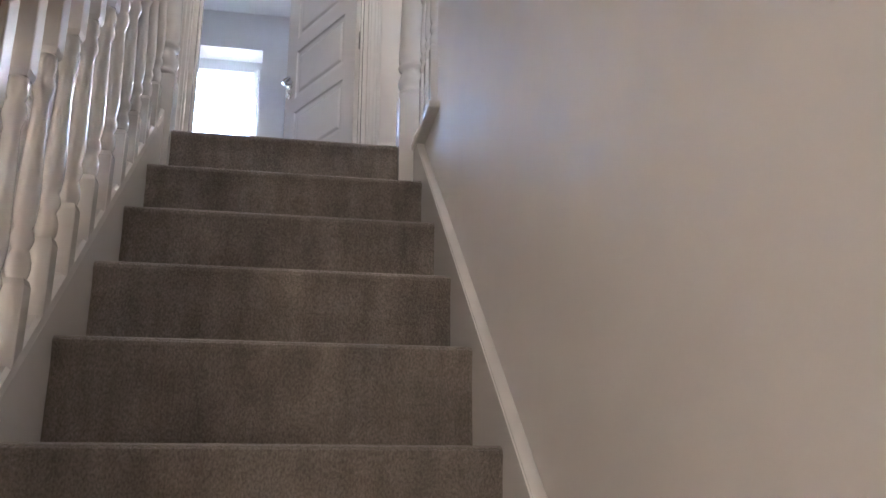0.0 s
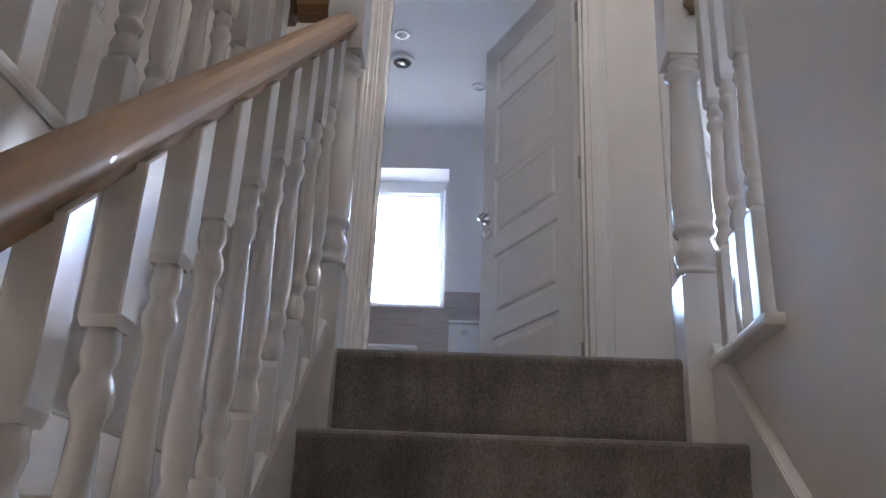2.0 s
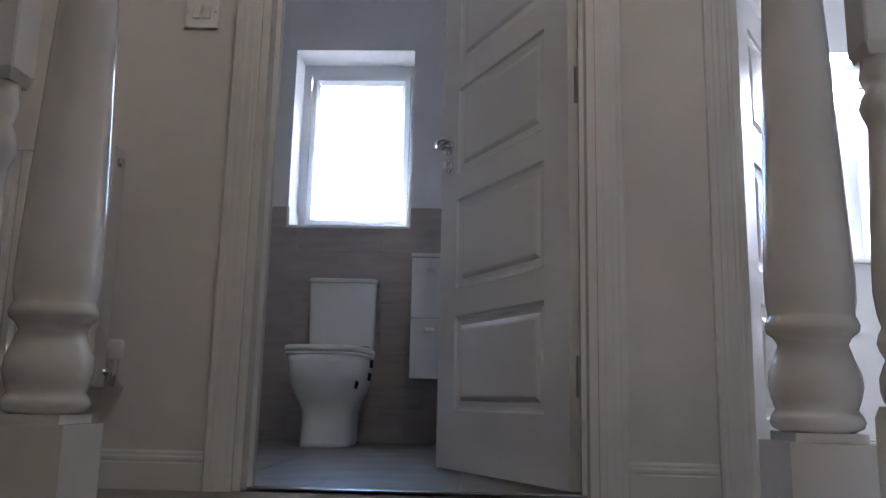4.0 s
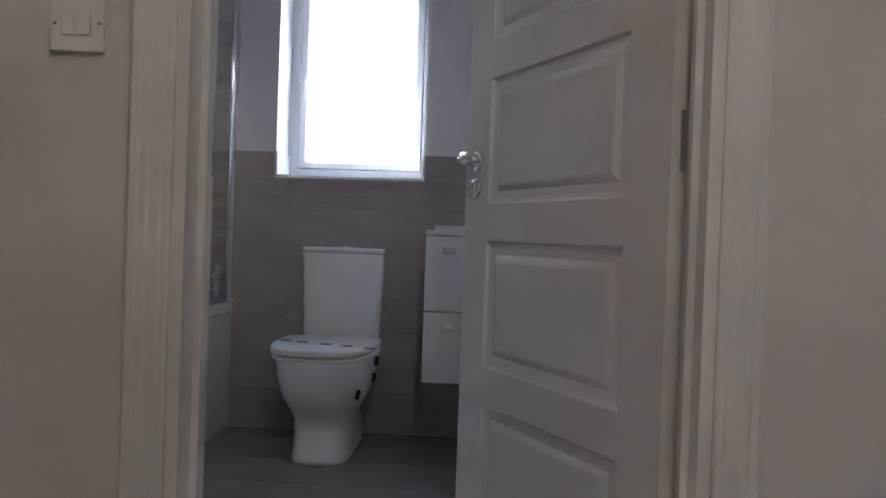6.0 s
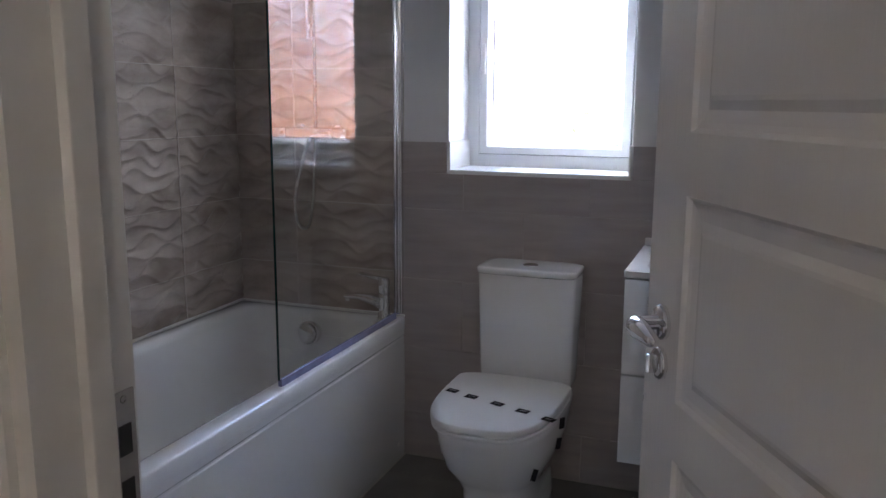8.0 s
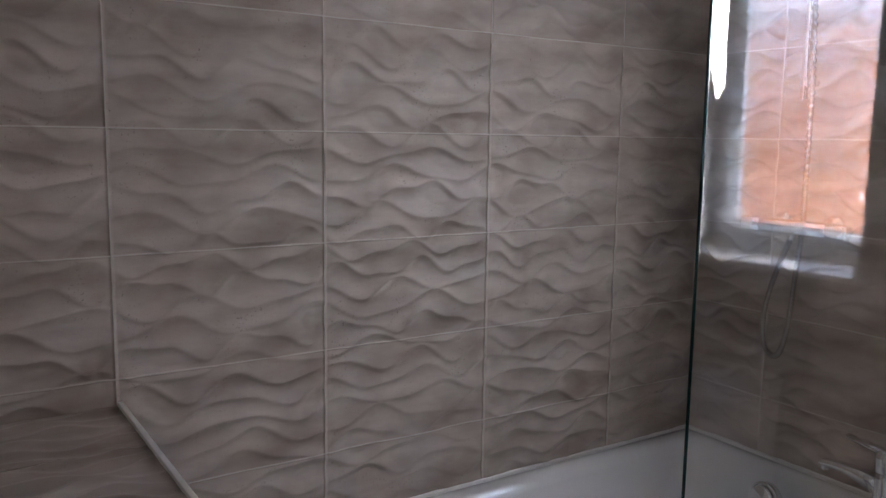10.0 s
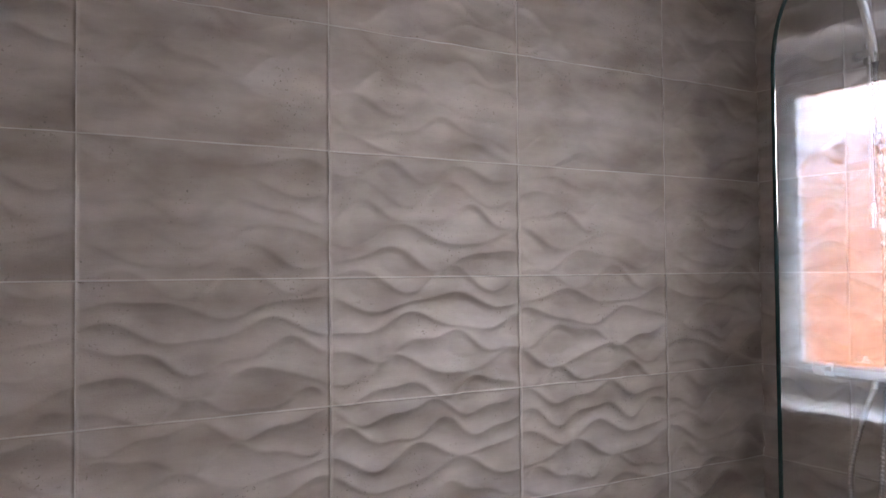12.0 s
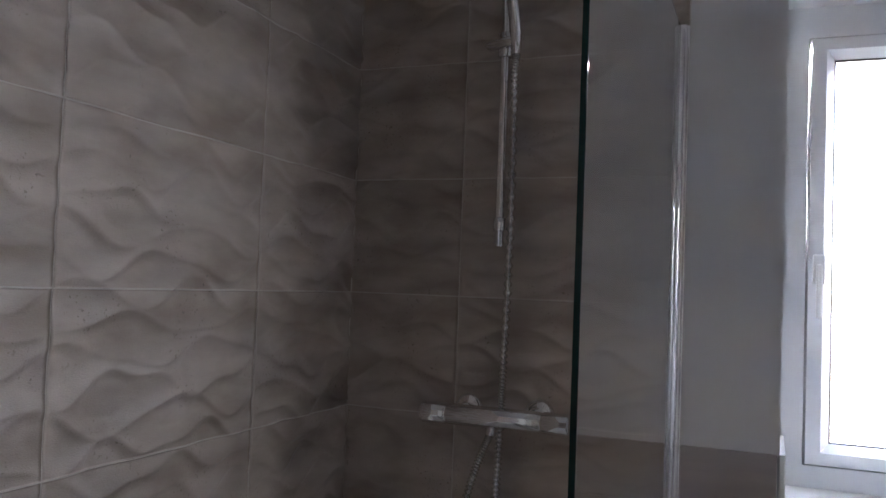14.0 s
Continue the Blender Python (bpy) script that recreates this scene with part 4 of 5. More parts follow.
# ---- toilet ----
wc = thing("toilet", "white close-coupled toilet with closed lid and dark stickers", "toilet")
TX = -0.633
bm = bmesh.new()
rows = [(0.0, 3.02, 0.116, 0.24, 0.268, 4.0), (0.02, 3.02, 0.114, 0.24, 0.265, 4.0), (0.10, 3.02, 0.112, 0.24, 0.254, 3.6), (0.16, 3.02, 0.118, 0.24, 0.262, 3.3), (0.20, 3.02, 0.137, 0.24, 0.295, 3.1), (0.26, 3.02, 0.166, 0.24, 0.355, 2.9),
        (0.32, 3.02, 0.180, 0.24, 0.386, 2.8), (0.37, 3.02, 0.184, 0.24, 0.406, 2.8), (0.398, 3.02, 0.186, 0.24, 0.41, 2.8), (0.404, 3.02, 0.181, 0.236, 0.405, 2.8)]
loft(bm, [ring_superellipse(TX - 0.01, c, z, w + 0.003, b, e, 48, f) for z, c, w, b, f, e in rows])
part("pan", bm, M["ceramic"], wc)
bm = bmesh.new()
rows = [(0.402, 0.178, 0.396), (0.4035, 0.188, 0.411), (0.405, 0.190, 0.414), (0.4135, 0.190, 0.414), (0.415, 0.186, 0.409)]
loft(bm, [ring_superellipse(TX - 0.01, 3.02, z, w + 0.003, 0.06, 3.3, 56, f) for z, w, f in rows])
part("seat", bm, M["plastic"], wc)
bm = bmesh.new()
rows = [(0.4195, 0.184, 0.408), (0.4205, 0.190, 0.416), (0.422, 0.192, 0.418), (0.4385, 0.192, 0.418), (0.4415, 0.1905, 0.416), (0.4428, 0.187, 0.412), (0.443, 0.170, 0.385)]
loft(bm, [ring_superellipse(TX - 0.01, 3.02, z, w + 0.003, 0.062, 3.3, 56, f) for z, w, f in rows])
lid = part("lid", bm, M["plastic"], wc, "closed white lid")
bm = bmesh.new()
loft(bm, [ring_superellipse(TX, 3.195, z, w, 0.088, 7, 48, f) for z, w, f in ((0.40, 0.158, 0.072), (0.41, 0.160, 0.076), (0.60, 0.165, 0.084), (0.783, 0.170, 0.09))])
part("cistern", bm, M["ceramic"], wc)
bm = bmesh.new()
loft(bm, [ring_superellipse(TX, 3.195, z, w, 0.092, 7, 48, f) for z, w, f in ((0.785, 0.168, 0.088), (0.7855, 0.172, 0.093), (0.787, 0.1735, 0.0955), (0.801, 0.174, 0.096), (0.8045, 0.172, 0.094), (0.806, 0.168, 0.09), (0.8065, 0.15, 0.07))])
cl = part("cistern_lid", bm, M["ceramic"], wc)
part("flush_button", lathe(bmesh.new(), [(0.026, 0), (0.026, 0.004), (0.022, 0.006), (0.001, 0.0055)], pose(TX, 3.19, 0.8055), 28), M["chrome"], cl, "oval chrome flush button")
for i, (fx, fy) in enumerate(((-0.800, 2.872), (-0.725, 2.842), (-0.631, 2.812), (-0.543, 2.781), (-0.455, 2.745))):
    st = part("sticker", box(bmesh.new(), -0.020, 0.020, -0.014, 0.014, 0, 0.0008), M["sticker"], lid, "small dark protective sticker")
    st.matrix_world = rotz(fx, fy, 0.4436, (-16, -14, -20, -15, -18)[i])
    bm = sweep(bmesh.new(), [(-0.009, -0.003, 0.001), (-0.003, 0.004, 0.001), (0.002, 0.001, 0.001), (0.010, 0.003, 0.001)], 0.0009, 6)
    part("print", bm, M["white_mark"], st)
for fx, fy, fz, tilt in ((-0.447, 2.90, 0.375, 4), (-0.452, 2.88, 0.315, 12), (-0.487, 2.72, 0.275, 24)):
    st = part("sticker", box(bmesh.new(), -0.012, 0.012, -0.0005, 0.0005, -0.018, 0.018), M["sticker"], bpy.data.objects["pan"], "small dark protective sticker")
    st.matrix_world = pose(fx, fy, fz, 0, tilt, 62)

# ---- vanity ----
va = thing("vanity_unit", "white gloss wall-hung vanity unit with two drawers", "vanity unit")
VX0, VX1, VY = -0.264, 0.30, 2.815
part("carcass", box(bmesh.new(), VX0 + 0.002, VX1, VY + 0.02, YT, 0.312, 0.867, bevel=0.002), M["lacquer"], va)
for z0, z1 in ((0.314, 0.580), (0.586, 0.865)):
    dr = part("drawer", box(bmesh.new(), VX0, VX1, VY, VY + 0.0195, z0, z1, bevel=0.002), M["lacquer"], va)
    for hxx in (-0.175, 0.21):
        bm = box(bmesh.new(), hxx - 0.022, hxx + 0.022, VY - 0.018, VY - 0.012, z1 - 0.062, z1 - 0.042, bevel=0.002)
        box(bm, hxx - 0.018, hxx - 0.012, VY - 0.013, VY, z1 - 0.056, z1 - 0.048)
        box(bm, hxx + 0.012, hxx + 0.018, VY - 0.013, VY, z1 - 0.056, z1 - 0.048)
        part("handle", bm, M["chrome"], dr, "small chrome handle")
bs = thing("basin", "white basin top on the vanity unit", "basin")
bm = bmesh.new()
bcx, bcy = (VX0 + VX1) / 2, (VY + YT) / 2
bhx, bhy = (VX1 - VX0) / 2 + 0.004, (YT - VY) / 2
loft(bm, [ring_superellipse(bcx, bcy, z, bhx - i, bhy - j, e, 64) for z, i, j, e in
          ((0.870, 0.003, 0.003, 80), (0.8715, 0, 0, 80), (0.8865, 0, 0, 80), (0.888, 0.002, 0.002, 80), (0.886, 0.05, 0.07, 8), (0.87, 0.065, 0.085, 6), (0.80, 0.1, 0.12, 4), (0.79, 0.16, 0.16, 3))], True, True)
bowl = part("bowl", bm, M["ceramic"], bs)
for p in bowl.data.polygons:
    p.use_smooth = max(abs(c) for c in p.normal) < 0.97
part("upstand", box(bmesh.new(), VX0, VX1, YT - 0.03, YT - 0.001, 0.8885, 0.915, bevel=0.004), M["ceramic"], bs)

# ---- bathroom ceiling fittings ----
for x, y in ((-0.58, 2.2), (-0.13, 2.74), (-1.4, 2.2)):
    dl = thing("downlight", "chrome recessed ceiling downlight, switched off", "downlight", "bathroom downlights", at=Matrix.Translation((x, y, CEIL)))
    part("bezel", lathe(bmesh.new(), [(0.046, 0.0), (0.046, -0.004), (0.040, -0.010), (0.031, -0.012), (0.029, -0.004), (0.028, -0.001)], None, 32), M["chrome"], dl)
    part("lens", lathe(bmesh.new(), [(0.001, -0.006), (0.028, -0.005), (0.028, -0.001), (0.001, -0.001)], None, 24), M["plastic"], dl)
fan = thing("extractor_fan", "round white ceiling extractor fan with grey grille", "extractor fan", at=Matrix.Translation((-0.60, 2.46, CEIL)))
part("surround", lathe(bmesh.new(), [(0.075, 0), (0.075, -0.012), (0.07, -0.02), (0.055, -0.022), (0.055, -0.004), (0.001, -0.004)], None, 36), M["plastic"], fan)
part("grille", lathe(bmesh.new(), [(0.001, -0.03), (0.05, -0.028), (0.052, -0.022), (0.05, -0.018), (0.001, -0.018)], None, 36), M["steel"], fan)

# landing ceiling lamp, switched on
lamp = thing("ceiling_lamp", "small warm ceiling lamp on the landing, switched on", "ceiling lamp", at=Matrix.Translation((0.2, -0.45, CEIL)))
part("base", lathe(bmesh.new(), [(0.05, 0), (0.05, -0.02), (0.02, -0.03), (0.001, -0.03)], None, 28), M["plastic"], lamp)
glow = bpy.data.materials.new("lamp_glow")
glow.use_nodes = True
gb = glow.node_tree.nodes["Principled BSDF"]
gb.inputs["Emission Color"].default_value = (1.0, 0.86, 0.7, 1)
gb.inputs["Emission Strength"].default_value = 7.8
part("bulb", lathe(bmesh.new(), [(0.012, -0.03), (0.016, -0.05), (0.03, -0.085), (0.028, -0.11), (0.012, -0.126), (0.001, -0.128)], None, 20), glow, lamp, "warm glowing bulb")

# unseen globe lamp, added in the room below to light the risers
glow_low = glow.copy()
glow_low.name = "globe_glow"
glow_low.node_tree.nodes["Principled BSDF"].inputs["Emission Color"].default_value = (1.0, 0.8, 0.6, 1)
glow_low.node_tree.nodes["Principled BSDF"].inputs["Emission Strength"].default_value = 0.8
hall = thing("stair_fill_globe", "unseen warm globe lamp under the ceiling below, added to light the stair", "pendant lamp", at=Matrix.Translation((-0.85, -3.42, -0.28)))
part("flex", rod(bmesh.new(), (0, 0, -0.5), (0, 0, 0), 0.004, 8), M["plastic"], hall)
part("globe", lathe(bmesh.new(), [(0.02, -0.5), (0.07, -0.53), (0.1, -0.6), (0.07, -0.67), (0.02, -0.7), (0.001, -0.702)], None, 24), glow_low, hall, "warm glowing globe")

# ---- outside ----
structure("ground", B(-400, 400, YF + 0.4, 800, ZG - 0.35, ZG - 0.15), M["earth"], "bare dry earth around the house", "ground")
structure("ground_side", B(-400, -2.06, -400, YF + 0.4, ZG - 0.35, ZG - 0.15), M["earth"], "bare dry earth beside the house", "ground")


def brick_house(label, x0, x1, y0, y1, z1, ridge, win):
    h = thing("brick_house", label, "house", "neighbouring houses")
    zg = ZG - 0.15
    bm = slab_with_holes(bmesh.new(), "y", y0, y0 + 0.25, x0, x1, zg, z1, win)
    box(bm, x0, x0 + 0.25, y0 + 0.25, y1, zg, z1)
    box(bm, x1 - 0.25, x1, y0 + 0.25, y1, zg, z1)
    box(bm, x0 + 0.25, x1 - 0.25, y1 - 0.25, y1, zg, z1)
    ym = (y0 + y1) / 2
    for xx in (x0, x1 - 0.25):
        prism(bm, [(y0, z1), (y1, z1), (ym, ridge)], lambda u, v: (xx, u, v), lambda u, v: (xx + 0.25, u, v))
    part("wall", bm, M["brick"], h, "orange-red brick")
    rf = bmesh.new()
    for s in (-1, 1):
        e = y0 - 0.35 if s < 0 else y1 + 0.35
        ze = z1 - 0.35 * (ridge - z1) / (ym - y0)
        prism(rf, [(e, ze), (ym, ridge), (ym, ridge + 0.14), (e, ze + 0.14)], lambda u, v: (x0 - 0.2, u, v), lambda u, v: (x1 + 0.2, u, v))
    part("roof", rf, M["roof"], h, "dark grey tiled roof")
    for a, b, c, d in win:
        wd = bmesh.new()
        for q in ((a, a + 0.07, c, d), (b - 0.07, b, c, d), (a + 0.07, b - 0.07, c, c + 0.07), (a + 0.07, b - 0.07, d - 0.07, d), ((a + b) / 2 - 0.04, (a + b) / 2 + 0.04, c + 0.07, d - 0.07)):
            box(wd, q[0], q[1], y0 + 0.08, y0 + 0.14, q[2], q[3])
        wob = part("window", wd, M["upvc"], h, "white framed window")
        part("pane", B(a, b, y0 + 0.1, y0 + 0.11, c, d), M["dark"], wob)
    return h


brick_house("orange brick house with grey roof beyond the garden", 3.6, 11.5, 12.5, 20, 3.5, 6.2, [(9.2, 10.4, 0.6, 1.8), (9.2, 10.4, -2.0, -0.8)])

def tree(x, y, h, r, seed, label):
    rnd = random.Random(seed)
    t = thing("tree", label, "tree", "trees beyond the garden")
    z0 = ZG - 0.15
    bm = sweep(bmesh.new(), [(x, y, z0), (x + 0.05, y, z0 + h * 0.3), (x - 0.05, y + 0.05, z0 + h * 0.6), (x, y, z0 + h * 0.85)], [0.16, 0.12, 0.08, 0.03], 10)
    for i in range(7):
        a = rnd.uniform(0, 6.28)
        z = z0 + h * rnd.uniform(0.35, 0.7)
        sweep(bm, [(x, y, z), (x + 0.4 * r * math.cos(a), y + 0.4 * r * math.sin(a), z + 0.2 * r), (x + 0.8 * r * math.cos(a), y + 0.8 * r * math.sin(a), z + 0.55 * r)], [0.05, 0.035, 0.012], 6)
    part("trunk", bm, M["bark"], t)
    verts, faces = [], []
    for i in range(1500):
        d = Vector((rnd.gauss(0, 1), rnd.gauss(0, 1), rnd.gauss(0, 1))).normalized() * r * rnd.uniform(0.35, 1.0) ** 0.6
        k = 0.75 + 0.35 * noise.noise(d * 1.3 + Vector((seed, 0, 0)))
        c = Vector((x, y, z0 + h * 0.7)) + Vector((d.x, d.y, d.z * 0.85)) * k
        u = Vector((rnd.gauss(0, 1), rnd.gauss(0, 1), rnd.gauss(0, 1))).normalized()
        w_ = u.orthogonal().normalized()
        s = rnd.uniform(0.06, 0.13)
        n0 = len(verts)
        verts += [c - u * s, c + w_ * s * 0.5, c + u * s, c - w_ * s * 0.5]
        faces.append((n0, n0 + 1, n0 + 2, n0 + 3))
    me = bpy.data.meshes.new("crown")
    me.from_pydata(verts, [], faces)
    me.materials.append(M["leaf"])
    o = new("crown", me)
    o.parent = t
    return t


for i, (x, y, h, r) in enumerate(((-18.0, 46, 5.4, 2.0), (-13.5, 48, 5.0, 2.1), (-9.0, 45, 5.3, 1.9), (-4.5, 49, 5.6, 2.2), (0.0, 47, 5.2, 2.0))):
    tree(x, y, h, r, i + 3, "leafy green tree beyond the garden")

# ---- tiles ----
TW, TH, TD = 0.457, 0.25, 0.010
G = 0.0012


RIDGES = {}


def ridge(n):
    """Random meander of the n-th crest: two waves with their own length and phase."""
    if n not in RIDGES:
        r = random.Random(n * 7919 + 13)
        RIDGES[n] = (r.uniform(0.32, 0.58), 6.283 / r.uniform(0.20, 0.34), r.uniform(0, 6.283), r.uniform(0.10, 0.20), 6.283 / r.uniform(0.11, 0.17), r.uniform(0, 6.283))
    return RIDGES[n]


CREST, SPACING, FALL = 0.0082, 0.045, 0.20


def wave_height(u, v, joints):
    """Relief of the decor tile: hollows between sharp crests that meander, meet and part; u along and v up, arrays in metres."""
    ns = range(int(np.floor(v.min() / SPACING)) - 4, int(np.ceil(v.max() / SPACING)) + 5)
    crests = []
    for n in ns:
        a1, w1, p1, a2, w2, p2 = ridge(n)
        crests.append(SPACING * (n + a1 * np.sin(w1 * u[0] + p1) + a2 * np.sin(w2 * u[0] + p2)))
    crests = np.sort(np.array(crests), axis=0)
    k = np.clip((crests[:, None, :] <= v[None]).sum(0), 1, len(crests) - 1)
    col = np.arange(u.shape[1])[None, :].repeat(u.shape[0], 0)
    low, high = crests[k - 1, col], crests[k, col]
    gap = np.maximum(high - low, 1e-4)
    t = (v - low) / gap
    sway = 1 + 0.36 * np.sin(27.0 * u + 2.4 * k + 1.7 * np.sin(0.9 * k))
    high_low = np.clip(CREST - FALL * gap * sway * t * (1 - t) * (1 + 2.2 * t), 0.0, None)
    near = np.abs(u[..., None] - np.array(joints)).min(-1)
    calm = 0.25 + 0.75 * np.clip(near / 0.022, 0, 1)
    return 0.6 * CREST + (high_low - 0.6 * CREST) * calm


def relief_mesh(name, w, h, u0, v0, nx, nz, base_level, depth, joints):
    """A tile from u = 0..w, height 0..h, standing proud in +d by its relief; the relief runs on from tile to tile."""
    a, b = np.meshgrid(np.linspace(0, w, nx + 1), np.linspace(0, h, nz + 1))
    d = base_level + depth * wave_height(u0 + a, v0 + b, joints)
    verts = [tuple(p) for p in np.stack([a, d, b], -1).reshape(-1, 3).tolist()]
    faces = []
    for j in range(nz):
        for i in range(nx):
            n0 = j * (nx + 1) + i
            faces.append((n0, n0 + nx + 1, n0 + nx + 2, n0 + 1))
    rim = [i for i in range(nx + 1)] + [(j + 1) * (nx + 1) - 1 for j in range(1, nz + 1)] + [nz * (nx + 1) + i for i in range(nx - 1, -1, -1)] + [j * (nx + 1) for j in range(nz - 1, 0, -1)]
    base = len(verts)
    verts += [(verts[i][0], 0, verts[i][2]) for i in rim]
    n = len(rim)
    for i in range(n):
        faces.append((rim[i], base + i, base + (i + 1) % n, rim[(i + 1) % n]))
    me = bpy.data.meshes.new(name)
    me.from_pydata(verts, [], faces)
    me.update()
    for p in me.polygons[:nx * nz]:
        p.use_smooth = True
    me.materials.append(M["tile"])
    return me


def flat_mesh(w, h, mat):
    bm = box(bmesh.new(), 0, w, 0, TD, 0, h)
    top = [e for e in bm.edges if all(abs(v.co.y - TD) < 1e-6 for v in e.verts)]
    bmesh.ops.bevel(bm, geom=top, offset=0.001, segments=1, affect="EDGES")
    return mesh_from("tile", bm, mat)


cache = {}


def joint_strips(owner, m, us, vs, u_lim, v_lim, phase, level, depth):
    """Pale grout in the joints of a relief wall, a hair below the faces of the tiles."""
    verts, faces = [], []
    half = G * 1.15

    def strip(along, across, upright):
        n0 = len(verts)
        p, q = np.meshgrid(along, np.array([across - half, across + half]))
        uu, vv = (q.T, p.T) if upright else (p, q)      # rows run along u
        hh = wave_height(uu + phase * 10, vv + phase * 10, [x + phase * 10 for x in us])
        if upright:
            uu, vv, hh = uu.T, vv.T, hh.T
        dd = level + depth * hh - 0.0004
        verts.extend(np.stack([uu, dd, vv], -1).reshape(-1, 3).tolist())
        n = len(along)
        for i in range(n - 1):
            a = (n0 + i, n0 + i + 1, n0 + n + i + 1, n0 + n + i)
            faces.append(a[::-1] if not upright else a)
    for x in us:
        if u_lim[0] + 0.01 < x < u_lim[1] - 0.01:
            strip(np.arange(v_lim[0], v_lim[1], 0.0022), x, True)
    for z in vs:
        if v_lim[0] + 0.01 < z < v_lim[1] - 0.01:
            strip(np.arange(u_lim[0], u_lim[1], 0.006), z, False)
    me = bpy.data.meshes.new("grout")
    me.from_pydata(verts, [], faces)
    me.update()
    me.materials.append(M["grout"])
    o = new("grout", me)
    o.parent = owner
    o.matrix_world = m


def lay(owner, m, u_joints, v_joints, u_lim, v_lim, relief, phase=0.0, level=0.0050, depth=1.0):
    """Lays tiles on a plane; m takes (u, out, v) to the world."""
    for a, b in zip(u_joints, u_joints[1:]):
        a, b = max(a, u_lim[0]), min(b, u_lim[1])
        if b - a < 0.01:
            continue
        for c, d in zip(v_joints, v_joints[1:]):
            c, d = max(c, v_lim[0]), min(d, v_lim[1])
            if d - c < 0.01:
                continue
            w, h = b - a - 2 * G, d - c - 2 * G
            key = (round(w, 3), round(h, 3), relief, depth, level) + ((round(a, 3), round(c, 3), phase) if relief else ())
            if key not in cache:
                cache[key] = relief_mesh("tile", w, h, a + G + phase * 10, c + G + phase * 10, max(4, int(w / 0.006)), max(4, int(h / 0.0022)), level, depth, [x + phase * 10 for x in u_joints]) if relief else flat_mesh(w, h, M["tile_flat"] if relief is False else M["floor_tile"])
            o = new("tile", cache[key])
            o.parent = owner
            o.matrix_world = m @ Matrix.Translation((a + G, 0, c + G))
    if relief:
        joint_strips(owner, m, u_joints, v_joints, u_lim, v_lim, phase, level, depth)


def bed(name, x0, x1, y0, y1, z0, z1, label, joint="grout"):
    return structure(name, B(x0, x1, y0, y1, z0, z1), M[joint], label, "tiled wall")


ZJ = [1.476 + TH * i for i in range(-6, 5)]
# wall beside the bath: u runs along -y seen from the room, so mirror by turning
YJ = [2.010 + TW * i for i in range(-3, 4)]
tl = bed("tiling_left", XB - 0.012, XB - 0.0001, 1.196, YF - 0.001, 0.0, CEIL - 0.002, "relief-tiled wall beside the bath")
m_left = Matrix(((0, 1, 0, XB - 0.0045), (1, 0, 0, 0), (0, 0, 1, 0), (0, 0, 0, 1)))
lay(tl, m_left, YJ, ZJ, (1.2, YF - 0.011), (RIM + 0.004, CEIL - 0.002), True, 0.15)
# end wall at the shower
XJ = [-1.607 + TW * i for i in range(-1, 3)]
te = bed("tiling_end", XB + 0.001, -1.15, YF - 0.0094, YF - 0.0005, RIM - 0.05, CEIL - 0.002, "relief-tiled wall behind the shower")
m_far = Matrix(((1, 0, 0, 0), (0, -1, 0, YF - 0.006), (0, 0, 1, 0), (0, 0, 0, 1)))
lay(te, m_far, XJ, ZJ, (XB + 0.004, -1.15), (RIM + 0.004, CEIL - 0.002), True, 0.4, 0.0038)
# half-height plain tiles behind the toilet
tb = bed("tiling_half", -1.149, 0.599, YF - 0.0105, YF - 0.0005, 0.0, 1.102, "matt grey tiles to half height behind the toilet", "grout_grey")
ZJ2 = [-0.087, 0.177, 0.441, 0.706, 0.970, 1.2145]
for i, (c, d) in enumerate(zip(ZJ2, ZJ2[1:])):
    XJ2 = [(-0.686 if i % 2 else -0.455) + TW * k for k in range(-2, 4)]
    lay(tb, m_far, XJ2, [c, d], (-1.149, 0.599), (0.0, 1.1015), False)
    if i == 4:
        lay(tb, m_far, XJ2, [c, d], (-1.149, WIN[0] - 0.003), (1.1015, 1.2145), False)
        lay(tb, m_far, XJ2, [c, d], (WIN[1] + 0.003, 0.599), (1.1015, 1.2145), False)
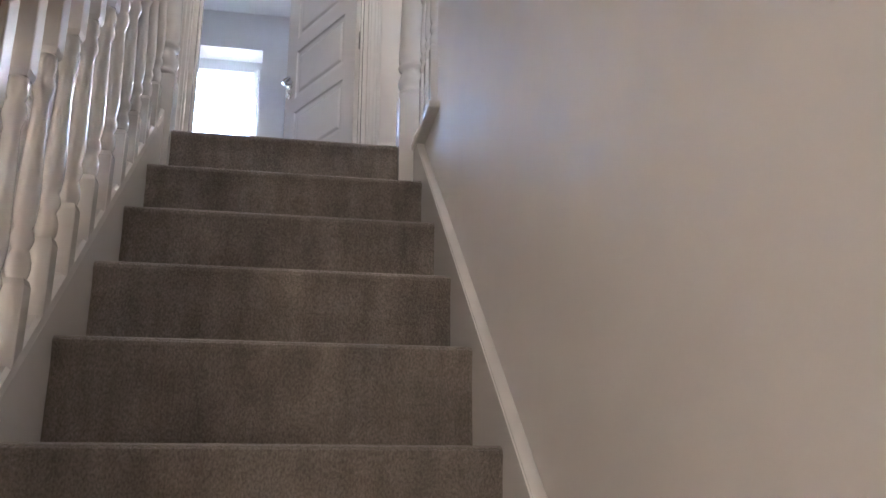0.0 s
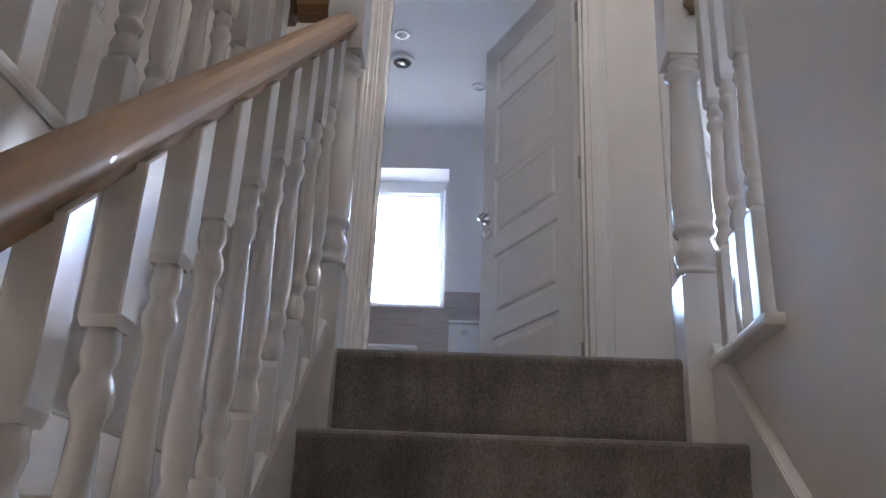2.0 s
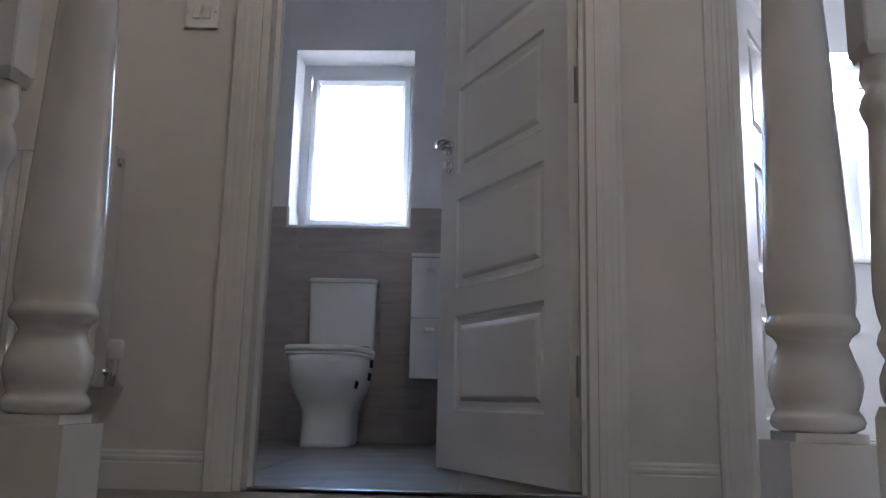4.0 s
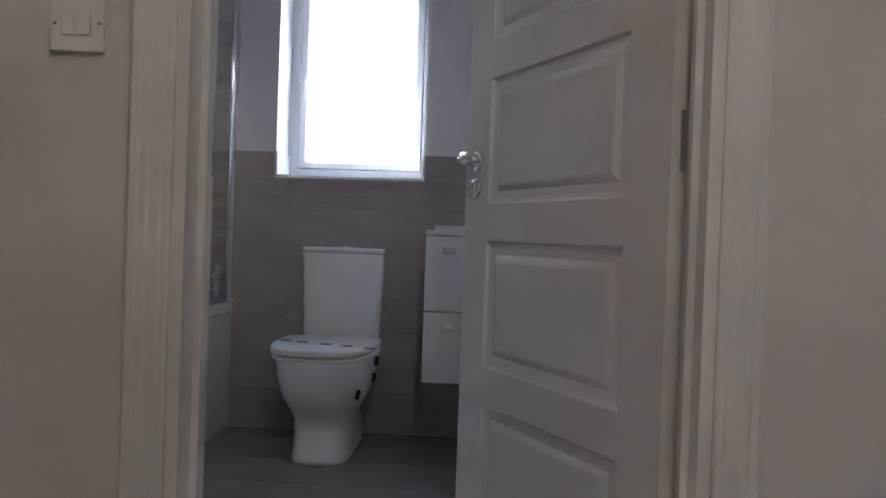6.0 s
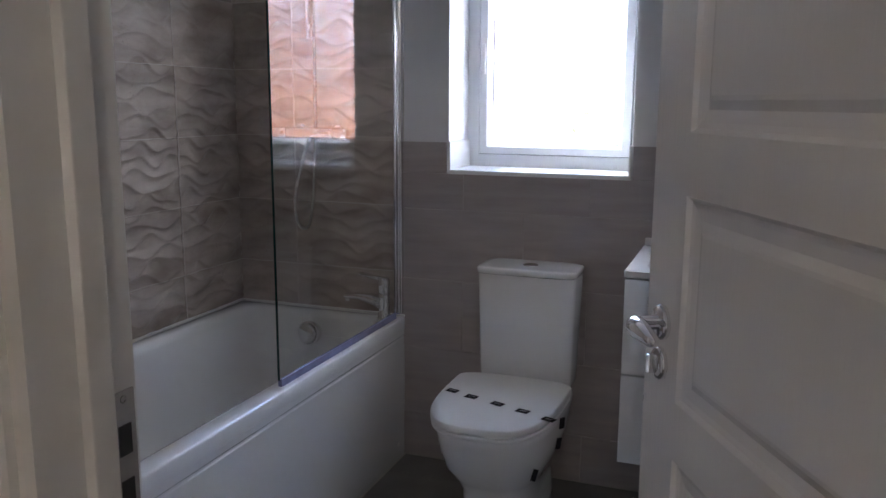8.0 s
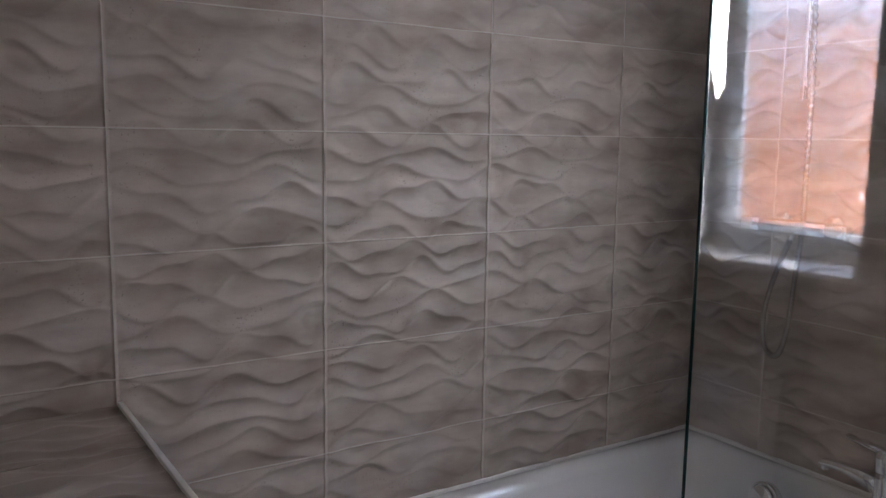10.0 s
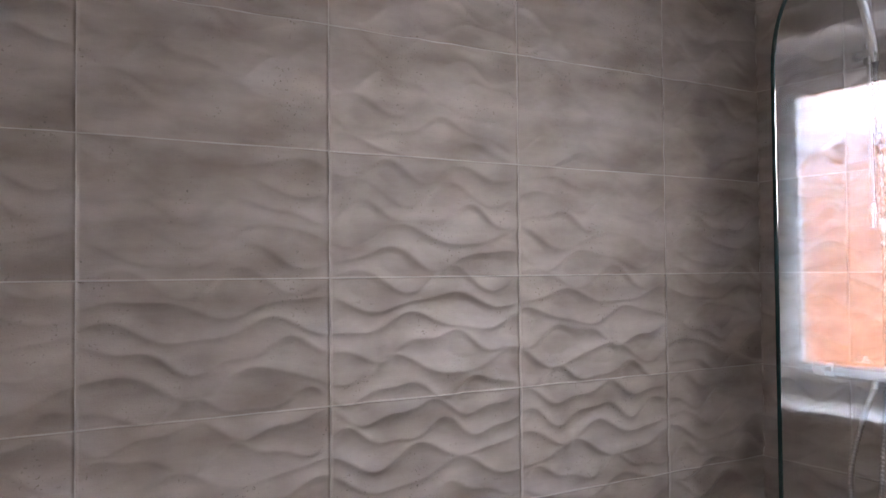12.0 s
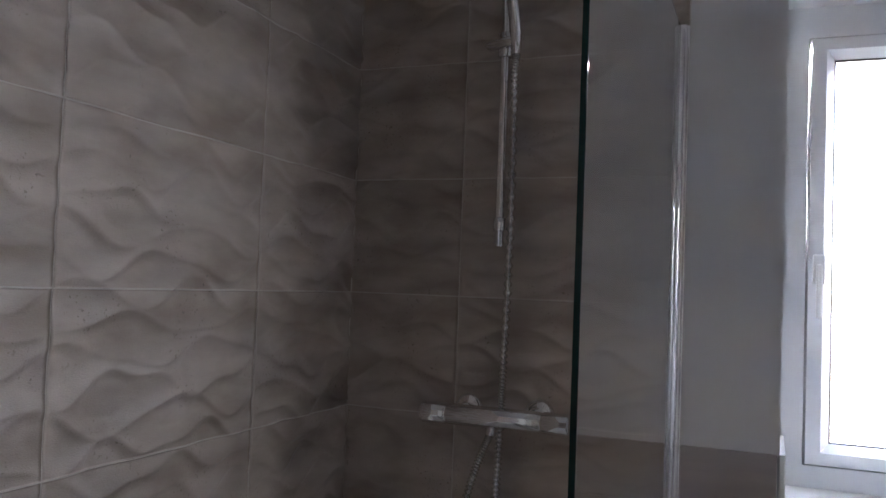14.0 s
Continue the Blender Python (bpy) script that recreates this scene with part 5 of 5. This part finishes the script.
# near end of the bath
tn = bed("tiling_near", XB - 0.003, -1.022, 1.1965, 1.2, 0.0, CEIL - 0.002, "relief-tiled wall at the foot of the bath")
m_near = Matrix(((-1, 0, 0, 0), (0, 1, 0, 1.1975), (0, 0, 1, 0), (0, 0, 0, 1)))
lay(tn, m_near, [-XB - TW * i for i in range(3, -1, -1)], ZJ, (1.024, -XB - 0.011), (0.93, CEIL - 0.002), True, 0.2, 0.0029)
# tiled boxing between bath and wall
bx = structure("tiled_boxing", B(XB, XP - 0.012, 1.2, YN - 0.012, 0, 0.918), M["grout"], "tiled boxing with white trims at the bath end", "boxing")
m_front = Matrix(((0, 1, 0, XP - 0.0125), (1, 0, 0, 0), (0, 0, 1, 0), (0, 0, 0, 1)))
lay(bx, m_front, [1.098, 1.098 + TW], ZJ, (1.21, YN - 0.004), (0.0, 0.922), True, 0.3, 0.0010, 0.8)
m_end = Matrix(((-1, 0, 0, 0), (0, 1, 0, YN - 0.0125), (0, 0, 1, 0), (0, 0, 0, 1)))
lay(bx, m_end, [-XP, -XP + TW, -XP + 2 * TW], ZJ, (-XP + 0.014, -XB - 0.004), (0.56, 0.922), True, 0.3, 0.0010, 0.8)
m_top = Matrix(((0, 0, 1, XB), (1, 0, 0, 0), (0, 1, 0, 0.9175), (0, 0, 0, 1)))
lay(bx, m_top, [1.098, 1.098 + TW], [0.0, TH, 2 * TH, 3 * TH], (1.21, YN - 0.004), (0.012, XP - XB - 0.004), True, 0.3, 0.0010, 0.8)
for a in ((XP - 0.008, XP + 0.001, 1.21, YN - 0.002, 0.920, 0.931), (XB + 0.01, XP - 0.008, YN - 0.009, YN + 0.001, 0.920, 0.931), (XP - 0.009, XP + 0.001, YN - 0.010, YN + 0.001, 0.0, 0.931)):
    part("trim", box(bmesh.new(), *a, bevel=0.002), M["plastic"], bx, "white plastic tile trim")
# floor tiles
m_floor = Matrix(((1, 0, 0, 0), (0, 0, 1, 0), (0, 1, 0, -0.010), (0, 0, 0, 1)))
fb = bpy.data.objects["floor_bathroom"]
lay(fb, m_floor, [-1.2 + 0.6 * i for i in range(0, 4)], [1.03 + 0.3 * i for i in range(0, 9)], (XP + 0.0, 0.599), (1.076, YT - 0.001), None)
